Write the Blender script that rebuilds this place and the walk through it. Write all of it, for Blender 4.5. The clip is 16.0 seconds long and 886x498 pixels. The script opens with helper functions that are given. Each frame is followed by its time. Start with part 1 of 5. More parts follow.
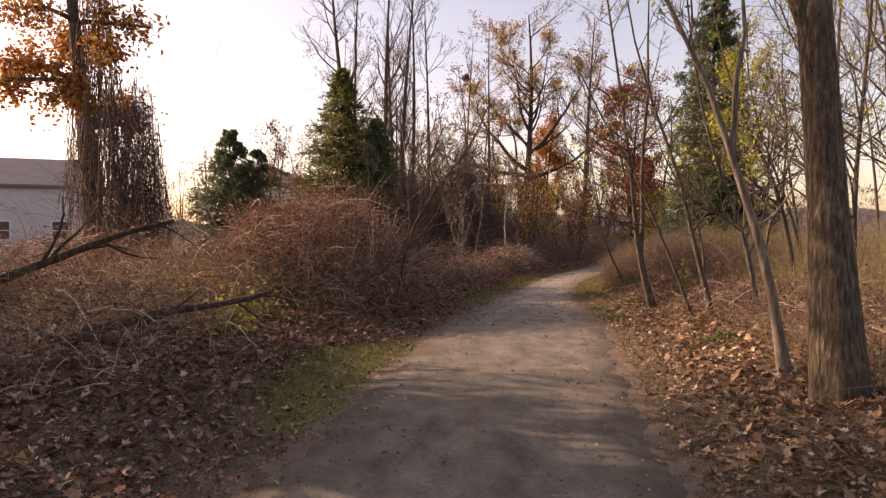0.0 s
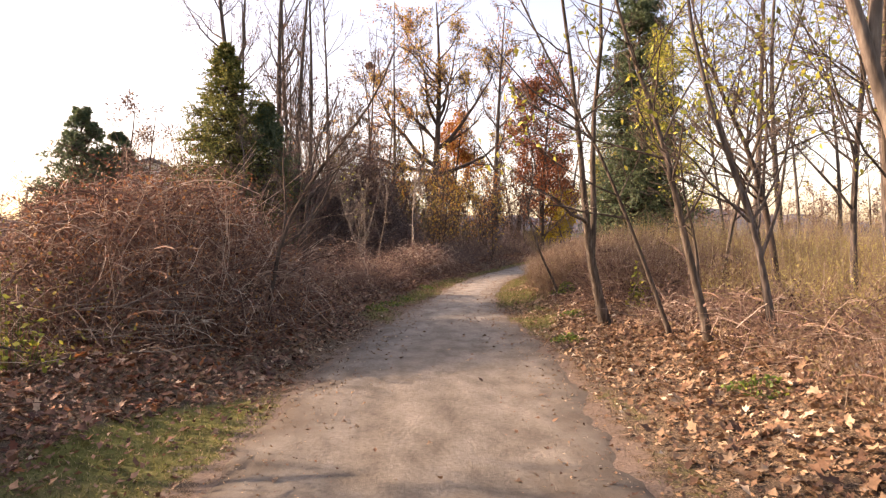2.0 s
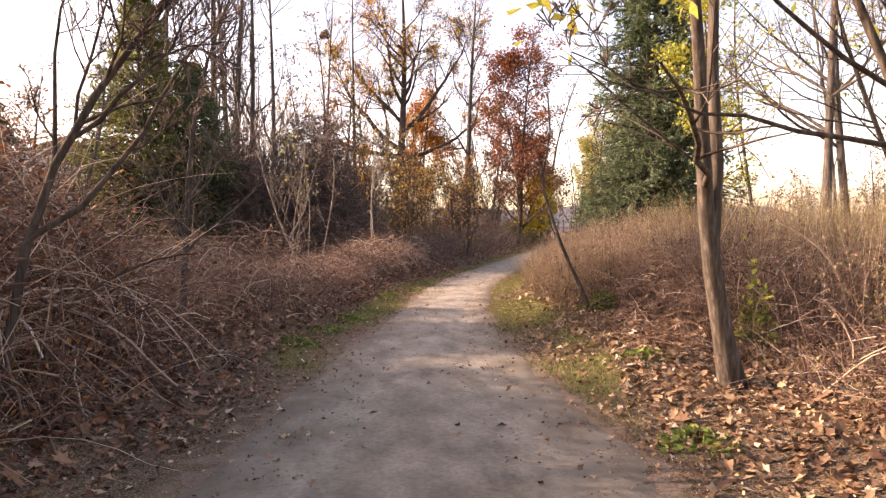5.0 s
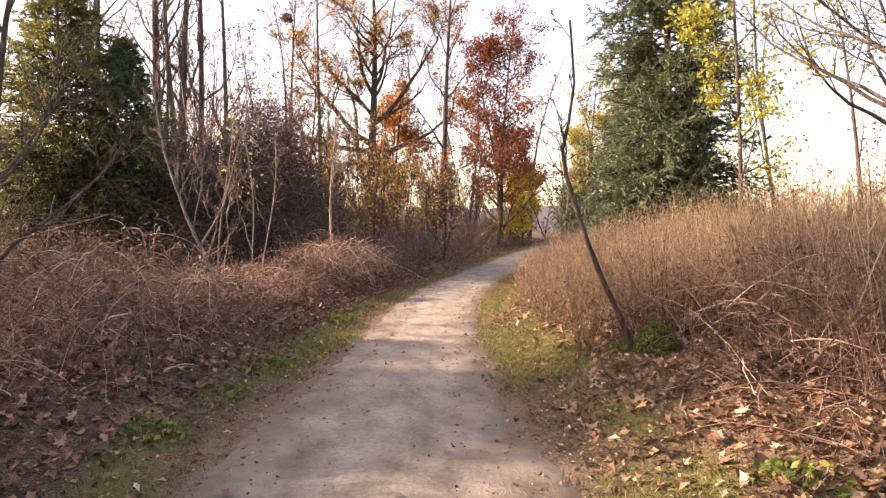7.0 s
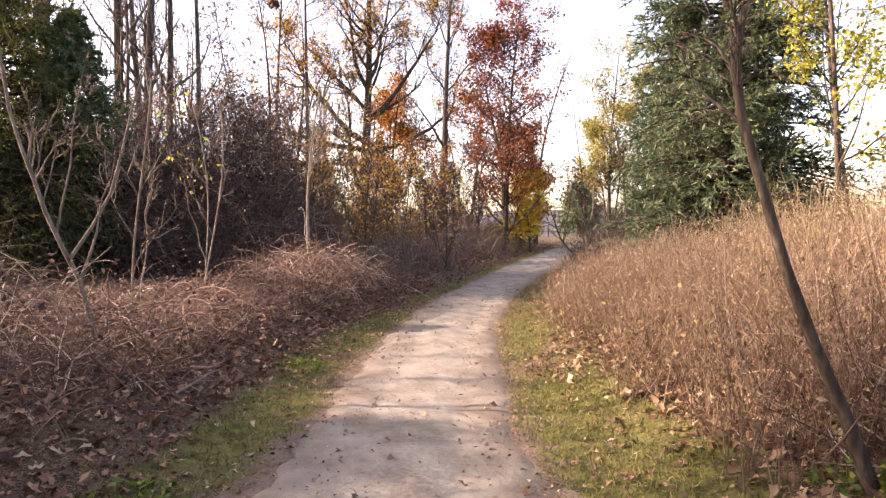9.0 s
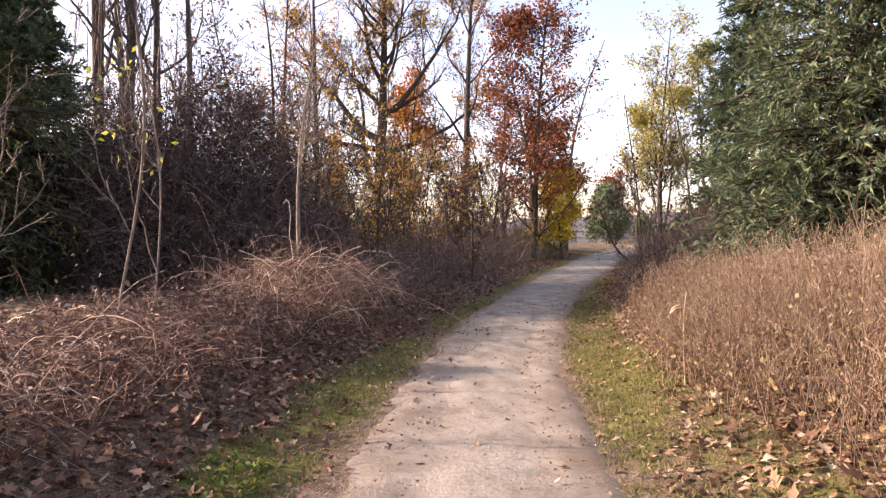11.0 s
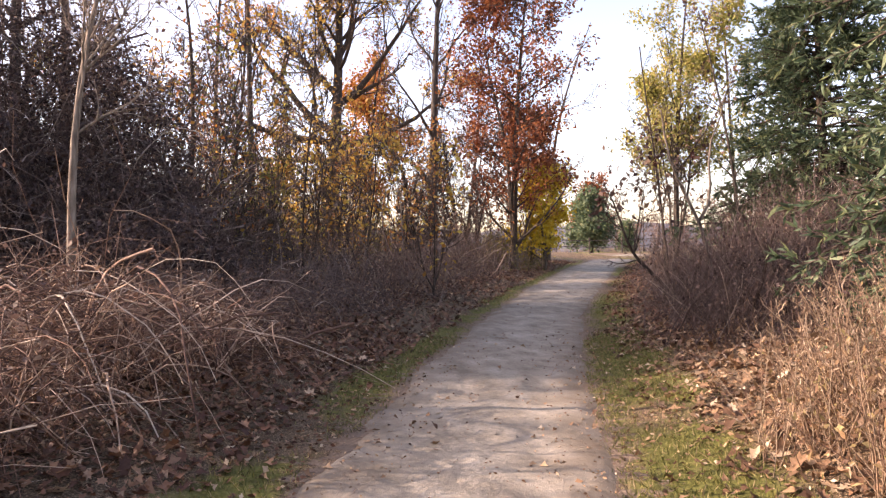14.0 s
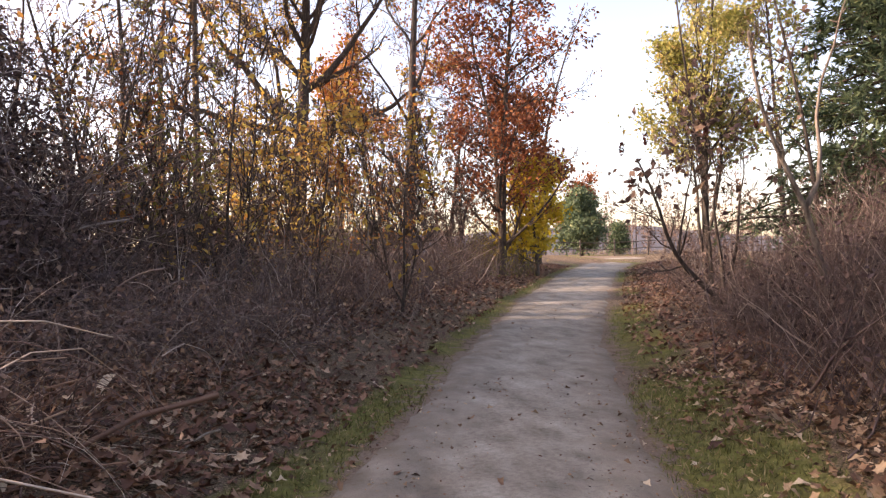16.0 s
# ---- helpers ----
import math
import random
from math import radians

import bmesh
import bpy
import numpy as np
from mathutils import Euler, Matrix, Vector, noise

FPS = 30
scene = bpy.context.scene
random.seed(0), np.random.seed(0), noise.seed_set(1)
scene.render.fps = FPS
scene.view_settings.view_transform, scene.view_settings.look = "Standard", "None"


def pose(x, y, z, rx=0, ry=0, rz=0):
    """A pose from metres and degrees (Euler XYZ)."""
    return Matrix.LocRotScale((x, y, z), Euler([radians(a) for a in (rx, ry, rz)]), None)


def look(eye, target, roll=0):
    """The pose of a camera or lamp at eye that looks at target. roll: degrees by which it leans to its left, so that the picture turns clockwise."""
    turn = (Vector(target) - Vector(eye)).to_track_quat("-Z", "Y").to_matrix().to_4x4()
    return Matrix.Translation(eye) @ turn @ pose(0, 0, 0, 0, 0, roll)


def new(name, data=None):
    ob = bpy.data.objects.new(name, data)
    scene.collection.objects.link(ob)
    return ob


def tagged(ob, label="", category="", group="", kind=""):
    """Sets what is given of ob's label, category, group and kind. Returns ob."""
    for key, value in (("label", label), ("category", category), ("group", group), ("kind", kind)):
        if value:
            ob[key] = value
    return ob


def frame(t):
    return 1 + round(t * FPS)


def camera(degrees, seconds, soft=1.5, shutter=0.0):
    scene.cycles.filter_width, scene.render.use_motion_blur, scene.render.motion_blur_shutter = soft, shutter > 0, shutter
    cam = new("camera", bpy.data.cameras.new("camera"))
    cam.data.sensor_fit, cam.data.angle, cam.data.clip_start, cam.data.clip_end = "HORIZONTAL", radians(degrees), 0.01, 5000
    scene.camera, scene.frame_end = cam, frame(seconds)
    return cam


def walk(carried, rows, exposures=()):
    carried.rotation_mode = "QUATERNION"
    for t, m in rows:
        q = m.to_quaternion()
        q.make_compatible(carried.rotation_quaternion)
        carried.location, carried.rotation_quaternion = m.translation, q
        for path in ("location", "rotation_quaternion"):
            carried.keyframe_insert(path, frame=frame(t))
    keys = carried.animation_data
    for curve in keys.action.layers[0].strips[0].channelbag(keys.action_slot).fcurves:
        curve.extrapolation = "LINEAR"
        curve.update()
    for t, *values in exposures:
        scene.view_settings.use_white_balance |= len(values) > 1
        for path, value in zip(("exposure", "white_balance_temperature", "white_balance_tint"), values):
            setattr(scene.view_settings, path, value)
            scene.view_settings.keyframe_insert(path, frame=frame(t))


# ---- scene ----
cam = camera(67.3, 16.0, 1.3)
METRES, EYE, TILT, LEAN, TURN = 30.0, 1.65, 0.0, 0.0, 0.0
ROWS = [
    (0.0, 0.0, 0.0, 0.0, -0.0, -0.9, 0.11),
    (0.5, 0.0024, 0.0294, -0.0001, -3.42, -0.76, 0.06),
    (1.0, 0.0034, 0.0622, -0.0005, -7.56, -0.64, 0.06),
    (1.5, 0.0055, 0.0927, -0.001, -6.08, -0.68, 0.1),
    (2.0, 0.0088, 0.1268, -0.0024, -8.08, -0.84, 0.19),
    (2.5, 0.0115, 0.1573, -0.0042, -8.52, -1.02, 0.06),
    (3.0, 0.0148, 0.1925, -0.0039, -8.87, -1.27, 0.2),
    (3.5, 0.0202, 0.2233, -0.0056, -8.64, -1.15, 0.13),
    (4.0, 0.0247, 0.2585, -0.0053, -9.23, -1.34, 0.32),
    (6.5, 0.0539, 0.4025, -0.0074, -12.85, -1.38, 0.53),
    (7.0, 0.0605, 0.4352, -0.005, -13.08, -1.43, 0.68),
    (7.5, 0.0704, 0.4619, -0.0064, -12.81, -1.1, 0.58),
    (8.0, 0.0747, 0.4949, -0.0057, -13.6, -1.28, 0.66),
    (8.5, 0.0813, 0.5218, -0.0069, -13.22, -1.11, 0.53),
    (9.0, 0.0833, 0.5544, -0.0044, -13.29, -1.05, 0.64),
    (9.5, 0.0891, 0.5819, -0.0061, -12.47, -0.36, 0.57),
    (12.0, 0.1189, 0.7348, -0.0105, -11.37, -0.22, 0.93),
    (12.5, 0.1301, 0.7613, -0.0127, -11.01, 0.03, 0.83),
    (13.0, 0.1385, 0.7945, -0.0101, -12.58, -0.11, 1.0),
    (13.5, 0.1497, 0.8219, -0.0116, -12.39, 0.72, 0.88),
    (14.0, 0.1604, 0.8546, -0.0106, -13.86, 0.53, 1.02),
    (14.5, 0.1715, 0.8814, -0.0118, -13.63, 0.77, 0.88),
    (15.0, 0.1801, 0.9134, -0.0103, -14.39, 0.64, 1.05),
    (15.5, 0.1892, 0.9421, -0.011, -14.5, 0.92, 0.94),
    (16.0, 0.1972, 0.9736, -0.01, -15.23, 0.78, 1.12),
]
walk(cam, [(t, pose(0, 0, EYE, TILT, LEAN, TURN) @ pose(METRES * x, METRES * y, METRES * z, 90 + pitch, roll, yaw)) for t, x, y, z, yaw, pitch, roll in ROWS],
     exposures=[(0.0, 0.95, 9300, 36), (0.6, 1.25, 9000, 33), (2.5, 1.70, 8700, 32), (4.2, 1.82, 8700, 32), (6.6, 1.98, 8900, 33), (8.2, 2.0, 8300, 32), (9.6, 1.94, 8000, 31), (11.8, 1.64, 7500, 31), (13.5, 1.82, 7700, 31), (16.0, 1.84, 8000, 30)])

# ---- world, sun, exposure ----
SUN_DIR = Vector((-0.95, 0.33, 0.43)).normalized()      # towards the sun
world = bpy.data.worlds.new("sky")
scene.world = world
world.use_nodes = True
wn = world.node_tree
sky = wn.nodes.new("ShaderNodeTexSky")
sky.sky_type, sky.sun_disc = "NISHITA", False
sky.sun_elevation = math.asin(SUN_DIR.z)
sky.sun_rotation = math.atan2(SUN_DIR.x, SUN_DIR.y)
sky.air_density, sky.dust_density, sky.ozone_density = 1.0, 2.0, 1.0
wn.nodes["Background"].inputs[1].default_value = 0.15
wn.links.new(sky.outputs[0], wn.nodes["Background"].inputs[0])
sun = new("sun", bpy.data.lights.new("sun", "SUN"))
sun.data.energy, sun.data.angle, sun.data.color = 3.7, radians(0.6), (1.0, 0.905, 0.79)
sun.matrix_world = look((0, 0, 40), Vector((0, 0, 40)) - SUN_DIR)

# ---- numbers and shapes ----
rng = np.random.default_rng(7)


def smooth(a, b, v):
    u = np.clip((np.asarray(v, float) - a) / (b - a), 0, 1)
    return u * u * (3 - 2 * u)


# the lane: for each y along it, its left and right edge
LANE_Y = (-12, 0, 4.4, 8.5, 12, 18, 22, 27, 30, 33, 39, 46, 56, 64, 74)
LANE_L = (-1.9, -1.6, -1.25, -0.7, -0.1, 1.4, 2.6, 4.0, 5.1, 6.25, 9.0, 12.6, 18.4, 23.8, 31.0)
LANE_R = (1.3, 1.35, 1.6, 2.3, 2.98, 3.55, 4.4, 5.85, 7.1, 8.4, 11.3, 15.3, 21.3, 27.0, 34.4)


def lane(y):
    return np.interp(y, LANE_Y, LANE_L), np.interp(y, LANE_Y, LANE_R)


def wave(x, y):
    """A smooth uneven field, about -1 to 1."""
    return (np.sin(0.83 * x + 1.3 * np.sin(0.37 * y)) + np.sin(1.07 * y + 1.1 * np.sin(0.53 * x + 2)) + 0.6 * np.sin(2.3 * x - 1.9 * y) + 0.5 * np.sin(2.9 * y + 2.1 * x + 1)) / 3.1


def off_lane(x, y):
    """How far outside the lane's edge, negative inside it; skewed for the lane's slant."""
    l, r = lane(y)
    d = np.maximum(l - x, x - r)
    return d * np.where(y > 15, 0.92, 0.97)


def ground_z(x, y):
    x, y = np.asarray(x, float), np.asarray(y, float)
    d = off_lane(x, y)
    dip = 1 - 0.65 * np.exp(-((y - 14.8) / 2.0) ** 2) * (x > 0)
    z = 1.3 * smooth(34, 84, y) + 0.36 * smooth(0.1, 2.2, d) * (1 - 0.6 * smooth(40, 55, y)) * dip
    z = z + wave(x * 0.5, y * 0.5) * 0.10 * smooth(1.5, 8, d) + wave(x * 1.7, y * 1.7) * 0.03 * smooth(0.2, 1.0, d)
    return z - 7.0 * smooth(90, 260, np.hypot(x - 6, y - 20))


def mossy(x, y):
    """How green the verge is, 0 to 1: bands of moss and grass along the lane."""
    x, y = np.asarray(x, float), np.asarray(y, float)
    d = off_lane(x, y) + 0.16 * wave(x * 2.2, y * 1.9)
    left = x < (lane(y)[0] + lane(y)[1]) / 2
    near = smooth(3.8, 7.2, y) * (1 - smooth(9.4, 11.4, y))
    on = smooth(15.5, 18, y)
    wl = 1.3 * near + on * (0.95 - 0.3 * smooth(27, 34, y))
    wr = 0.5 + 0.75 * smooth(14, 17, y) * (1 - 0.2 * smooth(26, 30, y))
    w = np.where(left, wl, wr)
    spread_on = np.where(left, np.maximum(near, on), 0.4 + 0.6 * smooth(13, 17, y))
    return spread_on * smooth(-0.12, 0.12, d) * (1 - smooth(0.55, 1.0, d / np.maximum(w, 0.05))) * smooth(-0.75, 0.2, wave(x * 1.1 + 3, y * 0.9) + 0.35 * wave(x * 3.7, y * 3.1))


class Soup:
    """Gathers vertices and faces, all of one material, into one mesh."""

    def __init__(self):
        self.v, self.f, self.n = [], [], 0

    def add(self, verts, faces):
        verts = np.asarray(verts, np.float32).reshape(-1, 3)
        faces = np.asarray(faces, np.int32)
        self.v.append(verts)
        self.f.append(faces + self.n)
        self.n += len(verts)
        return self

    def tubes(self, P, R, sides=3):
        """P: n polylines of k points, R: their radii."""
        n, k, _ = P.shape
        if n == 0:
            return self
        T = np.gradient(P, axis=1)
        T /= np.linalg.norm(T, axis=2, keepdims=True) + 1e-9
        ref = np.where(np.abs(T[:, :1, 2:3]) > 0.8, np.array([1.0, 0.13, 0]), np.array([0, 0.1, 1.0]))
        A = np.cross(T, np.broadcast_to(ref, T.shape))
        A /= np.linalg.norm(A, axis=2, keepdims=True) + 1e-9
        B = np.cross(T, A)
        a = np.arange(sides) * 2 * np.pi / sides
        ring = P[:, :, None] + R[:, :, None, None] * (np.cos(a)[:, None] * A[:, :, None] + np.sin(a)[:, None] * B[:, :, None])
        i = np.arange(n)[:, None, None] * k * sides
        j = np.arange(k - 1)[None, :, None] * sides
        s = np.arange(sides)[None, None, :]
        q = (s + 1) % sides
        faces = np.stack([i + j + s, i + j + q, i + j + sides + q, i + j + sides + s], -1).reshape(-1, 4)
        return self.add(ring, faces)

    def cards(self, C, U, V):
        """Small leaves: quads with centre C and half axes U, V, folded a little along U."""
        n = len(C)
        W = np.cross(U, V)
        W /= np.linalg.norm(W, axis=1, keepdims=True) + 1e-9
        lift = 0.3 * np.linalg.norm(V, axis=1, keepdims=True) * W
        verts = np.stack([C - U, C + V + lift - 0.15 * U, C + U, C - V + lift - 0.15 * U], 1)
        return self.add(verts, np.arange(n * 4).reshape(n, 4))

    def mesh(self, name, material, shade=True):
        me = bpy.data.meshes.new(name)
        V = np.concatenate(self.v)
        tri = [f for f in self.f if f.shape[1] == 3]
        quad = [f for f in self.f if f.shape[1] == 4]
        loops = np.concatenate([f.reshape(-1) for f in quad + tri])
        sizes = np.concatenate([np.full(len(f), f.shape[1], np.int32) for f in quad + tri])
        starts = np.concatenate([[0], np.cumsum(sizes)[:-1]]).astype(np.int32)
        me.vertices.add(len(V))
        me.vertices.foreach_set("co", V.ravel())
        me.loops.add(len(loops))
        me.loops.foreach_set("vertex_index", loops.astype(np.int32))
        me.polygons.add(len(sizes))
        me.polygons.foreach_set("loop_start", starts)
        me.update(calc_edges=True)
        if shade:
            me.polygons.foreach_set("use_smooth", np.ones(len(sizes), bool))
        me.materials.append(material)
        return me


def part(name, soup, material, parent=None, label="", shade=True, kind=""):
    ob = new(name, soup.mesh(name, material, shade))
    ob.parent = parent
    tagged(ob, kind=kind)
    if label:
        tagged(ob, label)
    return ob


def unit(v):
    return v / (np.linalg.norm(v, axis=-1, keepdims=True) + 1e-9)


def rand_dirs(n):
    return unit(rng.normal(size=(n, 3)))


def curves(S, D, L, k=4, droop=0.0, wiggle=0.12):
    """n polylines from S along D for L metres, bending down (droop > 0) or up, and wandering."""
    n = len(S)
    step = (L / (k - 1))[:, None]
    P = [S]
    d = unit(D)
    for _ in range(k - 1):
        d = unit(d + wiggle * rng.normal(size=(n, 3)) + np.array([0, 0, -droop]))
        P.append(P[-1] + d * step)
    return np.stack(P, 1)


def shoots(P, R, count, u0, u1, angle, length, k=4, droop=-0.05, wiggle=0.12, rad=0.55, taper=0.3):
    """Side shoots of the polylines P: count on each, between u0 and u1 of its length."""
    n, m, _ = P.shape
    who = np.repeat(np.arange(n), count)
    u = rng.uniform(u0, u1, len(who)) * (m - 1)
    i = np.minimum(u.astype(int), m - 2)
    f = (u - i)[:, None]
    S = P[who, i] * (1 - f) + P[who, i + 1] * f
    T = unit(P[who, i + 1] - P[who, i])
    side = unit(np.cross(T, rand_dirs(len(who))))
    a = radians(angle) * rng.uniform(0.7, 1.3, len(who))[:, None]
    D = T * np.cos(a) + side * np.sin(a)
    total = np.linalg.norm(P[:, -1] - P[:, 0], axis=1)[who]
    L = length * total * (1 - 0.55 * u / (m - 1)) * rng.uniform(0.6, 1.25, len(who))
    r = (R[who, i] * (1 - f[:, 0]) + R[who, i + 1] * f[:, 0]) * rad
    Q = curves(S, D, L, k, droop, wiggle)
    return Q, r[:, None] * np.linspace(1, taper, k)[None]


def leaf_cards(soup, C, size, flat=0.0):
    n = len(C)
    U = rand_dirs(n)
    U[:, 2] *= 1 - flat
    U = unit(U)
    V = unit(np.cross(U, rand_dirs(n)))
    s = size * rng.uniform(0.6, 1.3, n)[:, None]
    return soup.cards(C, U * s, V * s * 0.55)


# ---- materials ----
def material(name, rough=0.9, spec=0.2):
    m = bpy.data.materials.new(name)
    m.use_nodes = True
    b = m.node_tree.nodes["Principled BSDF"]
    b.inputs["Roughness"].default_value = rough
    b.inputs["Specular IOR Level"].default_value = spec
    return m, m.node_tree, b


def node(nt, kind, **values):
    n = nt.nodes.new("ShaderNode" + kind)
    for key, value in values.items():
        n.inputs[key.replace("_", " ")].default_value = value
    return n


def ramp(nt, source, stops):
    r = nt.nodes.new("ShaderNodeValToRGB")
    while len(r.color_ramp.elements) < len(stops):
        r.color_ramp.elements.new(0.5)
    for e, (p, c) in zip(r.color_ramp.elements, stops):
        e.position, e.color = p, (*c, 1)
    nt.links.new(source, r.inputs[0])
    return r.outputs[0]


def mixed(nt, fac, a, b, mode="MIX"):
    m = nt.nodes.new("ShaderNodeMix")
    m.data_type, m.blend_type = "RGBA", mode
    for sock, v in ((m.inputs[0], fac), (m.inputs[6], a), (m.inputs[7], b)):
        if hasattr(v, "links"):
            nt.links.new(v, sock)
        else:
            sock.default_value = v if isinstance(v, float) else (*v, 1)
    return m.outputs[2]


def maths(nt, op, a, b=0.0):
    m = nt.nodes.new("ShaderNodeMath")
    m.operation = op
    for sock, v in ((m.inputs[0], a), (m.inputs[1], b)):
        if hasattr(v, "links"):
            nt.links.new(v, sock)
        else:
            sock.default_value = v
    return m.outputs[0]


def noisy(nt, scale, detail=4.0, stretch=(1, 1, 1), rough=0.6):
    g = nt.nodes.new("ShaderNodeNewGeometry")
    mp = nt.nodes.new("ShaderNodeMapping")
    mp.inputs["Scale"].default_value = stretch
    nt.links.new(g.outputs["Position"], mp.inputs[0])
    n = node(nt, "TexNoise", Scale=scale, Detail=detail, Roughness=rough)
    nt.links.new(mp.outputs[0], n.inputs["Vector"])
    return n.outputs["Fac"]


def bumped(nt, b, height, strength=0.5, distance=0.02):
    n = node(nt, "Bump", Strength=strength, Distance=distance)
    nt.links.new(height, n.inputs["Height"])
    nt.links.new(n.outputs[0], b.inputs["Normal"])


def bark(name, dark, mid, light, scale=14.0, rough=0.95, relief=0.03, grain=0.16):
    m, nt, b = material(name, rough, 0.1)
    furrow = noisy(nt, scale, 5, (1, 1, grain))
    patch = noisy(nt, 1.7, 3, (1, 1, 0.6))
    col = ramp(nt, furrow, ((0.34, dark), (0.52, mid), (0.7, light)))
    col = mixed(nt, maths(nt, "MULTIPLY", patch, 0.5), col, mid)
    nt.links.new(col, b.inputs["Base Color"])
    bumped(nt, b, furrow, 0.9, relief)
    return m


def twiggy(name, stops, rough=0.8, spec=0.2):
    m, nt, b = material(name, rough, spec)
    g = nt.nodes.new("ShaderNodeNewGeometry")
    col = ramp(nt, g.outputs["Random Per Island"], stops)
    col = mixed(nt, 0.22, col, ramp(nt, noisy(nt, 9, 3), ((0.3, (0.03, 0.02, 0.015)), (0.7, (0.3, 0.22, 0.16)))))
    nt.links.new(col, b.inputs["Base Color"])
    return m


def leafy(name, stops, thin=0.35, rough=0.6):
    """Leaves: each of its own colour, and light comes through them."""
    m, nt, b = material(name, rough, 0.25)
    g = nt.nodes.new("ShaderNodeNewGeometry")
    col = ramp(nt, g.outputs["Random Per Island"], stops)
    blotch = ramp(nt, noisy(nt, 35, 2), ((0.3, (0.55, 0.5, 0.45)), (0.65, (1, 1, 1))))
    col = mixed(nt, 0.7, col, blotch, "MULTIPLY")
    nt.links.new(col, b.inputs["Base Color"])
    t = nt.nodes.new("ShaderNodeBsdfTranslucent")
    nt.links.new(col, t.inputs[0])
    s = nt.nodes.new("ShaderNodeMixShader")
    s.inputs[0].default_value = thin
    nt.links.new(b.outputs[0], s.inputs[1])
    nt.links.new(t.outputs[0], s.inputs[2])
    nt.links.new(s.outputs[0], nt.nodes["Material Output"].inputs[0])
    return m


BARK_OAK = bark("furrowed_bark", (0.025, 0.019, 0.014), (0.105, 0.083, 0.062), (0.25, 0.205, 0.155), 36, relief=0.06, grain=0.2)
BARK_GREY = bark("grey_bark", (0.035, 0.029, 0.026), (0.092, 0.077, 0.067), (0.19, 0.163, 0.142), 20)
BARK_SAP = bark("smooth_young_bark", (0.034, 0.027, 0.022), (0.088, 0.071, 0.057), (0.19, 0.157, 0.128), 26, relief=0.012)
PALE_SAP = bark("pale_sapling_bark", (0.10, 0.08, 0.062), (0.22, 0.18, 0.145), (0.36, 0.31, 0.26), 26, relief=0.01)
PALE_BARK = bark("pale_tan_bark", (0.075, 0.06, 0.048), (0.17, 0.14, 0.115), (0.30, 0.26, 0.215), 22, relief=0.012)
BARK_DARK = bark("dark_brown_bark", (0.028, 0.021, 0.018), (0.075, 0.058, 0.047), (0.15, 0.12, 0.098), 22)
TWIG = twiggy("bare_twigs", ((0.0, (0.075, 0.053, 0.045)), (0.5, (0.15, 0.11, 0.094)), (1.0, (0.27, 0.21, 0.18))))
VINE = twiggy("vine_stems", ((0.0, (0.065, 0.043, 0.040)), (0.5, (0.15, 0.103, 0.092)), (0.85, (0.25, 0.188, 0.163)), (1.0, (0.50, 0.42, 0.36))))
# palest stops: pale canes, raised further as painted highlights of sun on them
CANE = twiggy("bramble_canes", ((0.0, (0.05, 0.027, 0.023)), (0.35, (0.145, 0.077, 0.06)), (0.65, (0.27, 0.16, 0.118)), (0.8, (0.45, 0.305, 0.22)), (1.0, (0.74, 0.63, 0.51))))
DARK_VINE = twiggy("dead_vine_stems", ((0.0, (0.048, 0.032, 0.032)), (0.5, (0.112, 0.078, 0.073)), (0.85, (0.195, 0.145, 0.13)), (1.0, (0.42, 0.35, 0.30))))
STRAW = twiggy("dry_stalks", ((0.0, (0.11, 0.06, 0.045)), (0.3, (0.19, 0.12, 0.08)), (0.65, (0.29, 0.20, 0.135)), (1.0, (0.46, 0.37, 0.265))))
L_ORANGE = leafy("orange_leaves", ((0.0, (0.24, 0.07, 0.022)), (0.4, (0.43, 0.16, 0.045)), (0.8, (0.56, 0.29, 0.07)), (1.0, (0.52, 0.37, 0.08))))
L_GOLD = leafy("golden_leaves", ((0.0, (0.36, 0.16, 0.04)), (0.4, (0.54, 0.31, 0.065)), (1.0, (0.60, 0.47, 0.11))))
L_RED = leafy("russet_leaves", ((0.0, (0.12, 0.038, 0.021)), (0.5, (0.27, 0.084, 0.038)), (1.0, (0.41, 0.165, 0.062))))
L_YELLOW = leafy("yellow_leaves", ((0.0, (0.50, 0.34, 0.03)), (0.6, (0.75, 0.55, 0.05)), (1.0, (0.55, 0.48, 0.08))))
L_LIME = leafy("yellow_green_leaves", ((0.0, (0.20, 0.24, 0.04)), (0.5, (0.38, 0.40, 0.07)), (1.0, (0.55, 0.50, 0.10))))
L_OLIVE = leafy("olive_leaves", ((0.0, (0.10, 0.11, 0.03)), (0.5, (0.22, 0.21, 0.06)), (1.0, (0.36, 0.26, 0.08))))
L_DEAD = leafy("withered_leaves", ((0.0, (0.065, 0.041, 0.037)), (0.5, (0.155, 0.097, 0.08)), (0.85, (0.26, 0.165, 0.12)), (1.0, (0.36, 0.235, 0.15))), 0.25)
L_SUMAC = leafy("sumac_seed_heads", ((0.0, (0.05, 0.018, 0.015)), (1.0, (0.15, 0.045, 0.03))), 0.1)
L_VINE = leafy("dead_vine_leaves", ((0.0, (0.047, 0.031, 0.032)), (0.5, (0.105, 0.068, 0.065)), (0.85, (0.18, 0.118, 0.102)), (1.0, (0.28, 0.19, 0.13))), 0.18)
L_RUST = leafy("rusty_bramble_leaves", ((0.0, (0.06, 0.03, 0.024)), (0.5, (0.23, 0.098, 0.062)), (0.9, (0.43, 0.195, 0.092)), (1.0, (0.54, 0.29, 0.08))), 0.3)
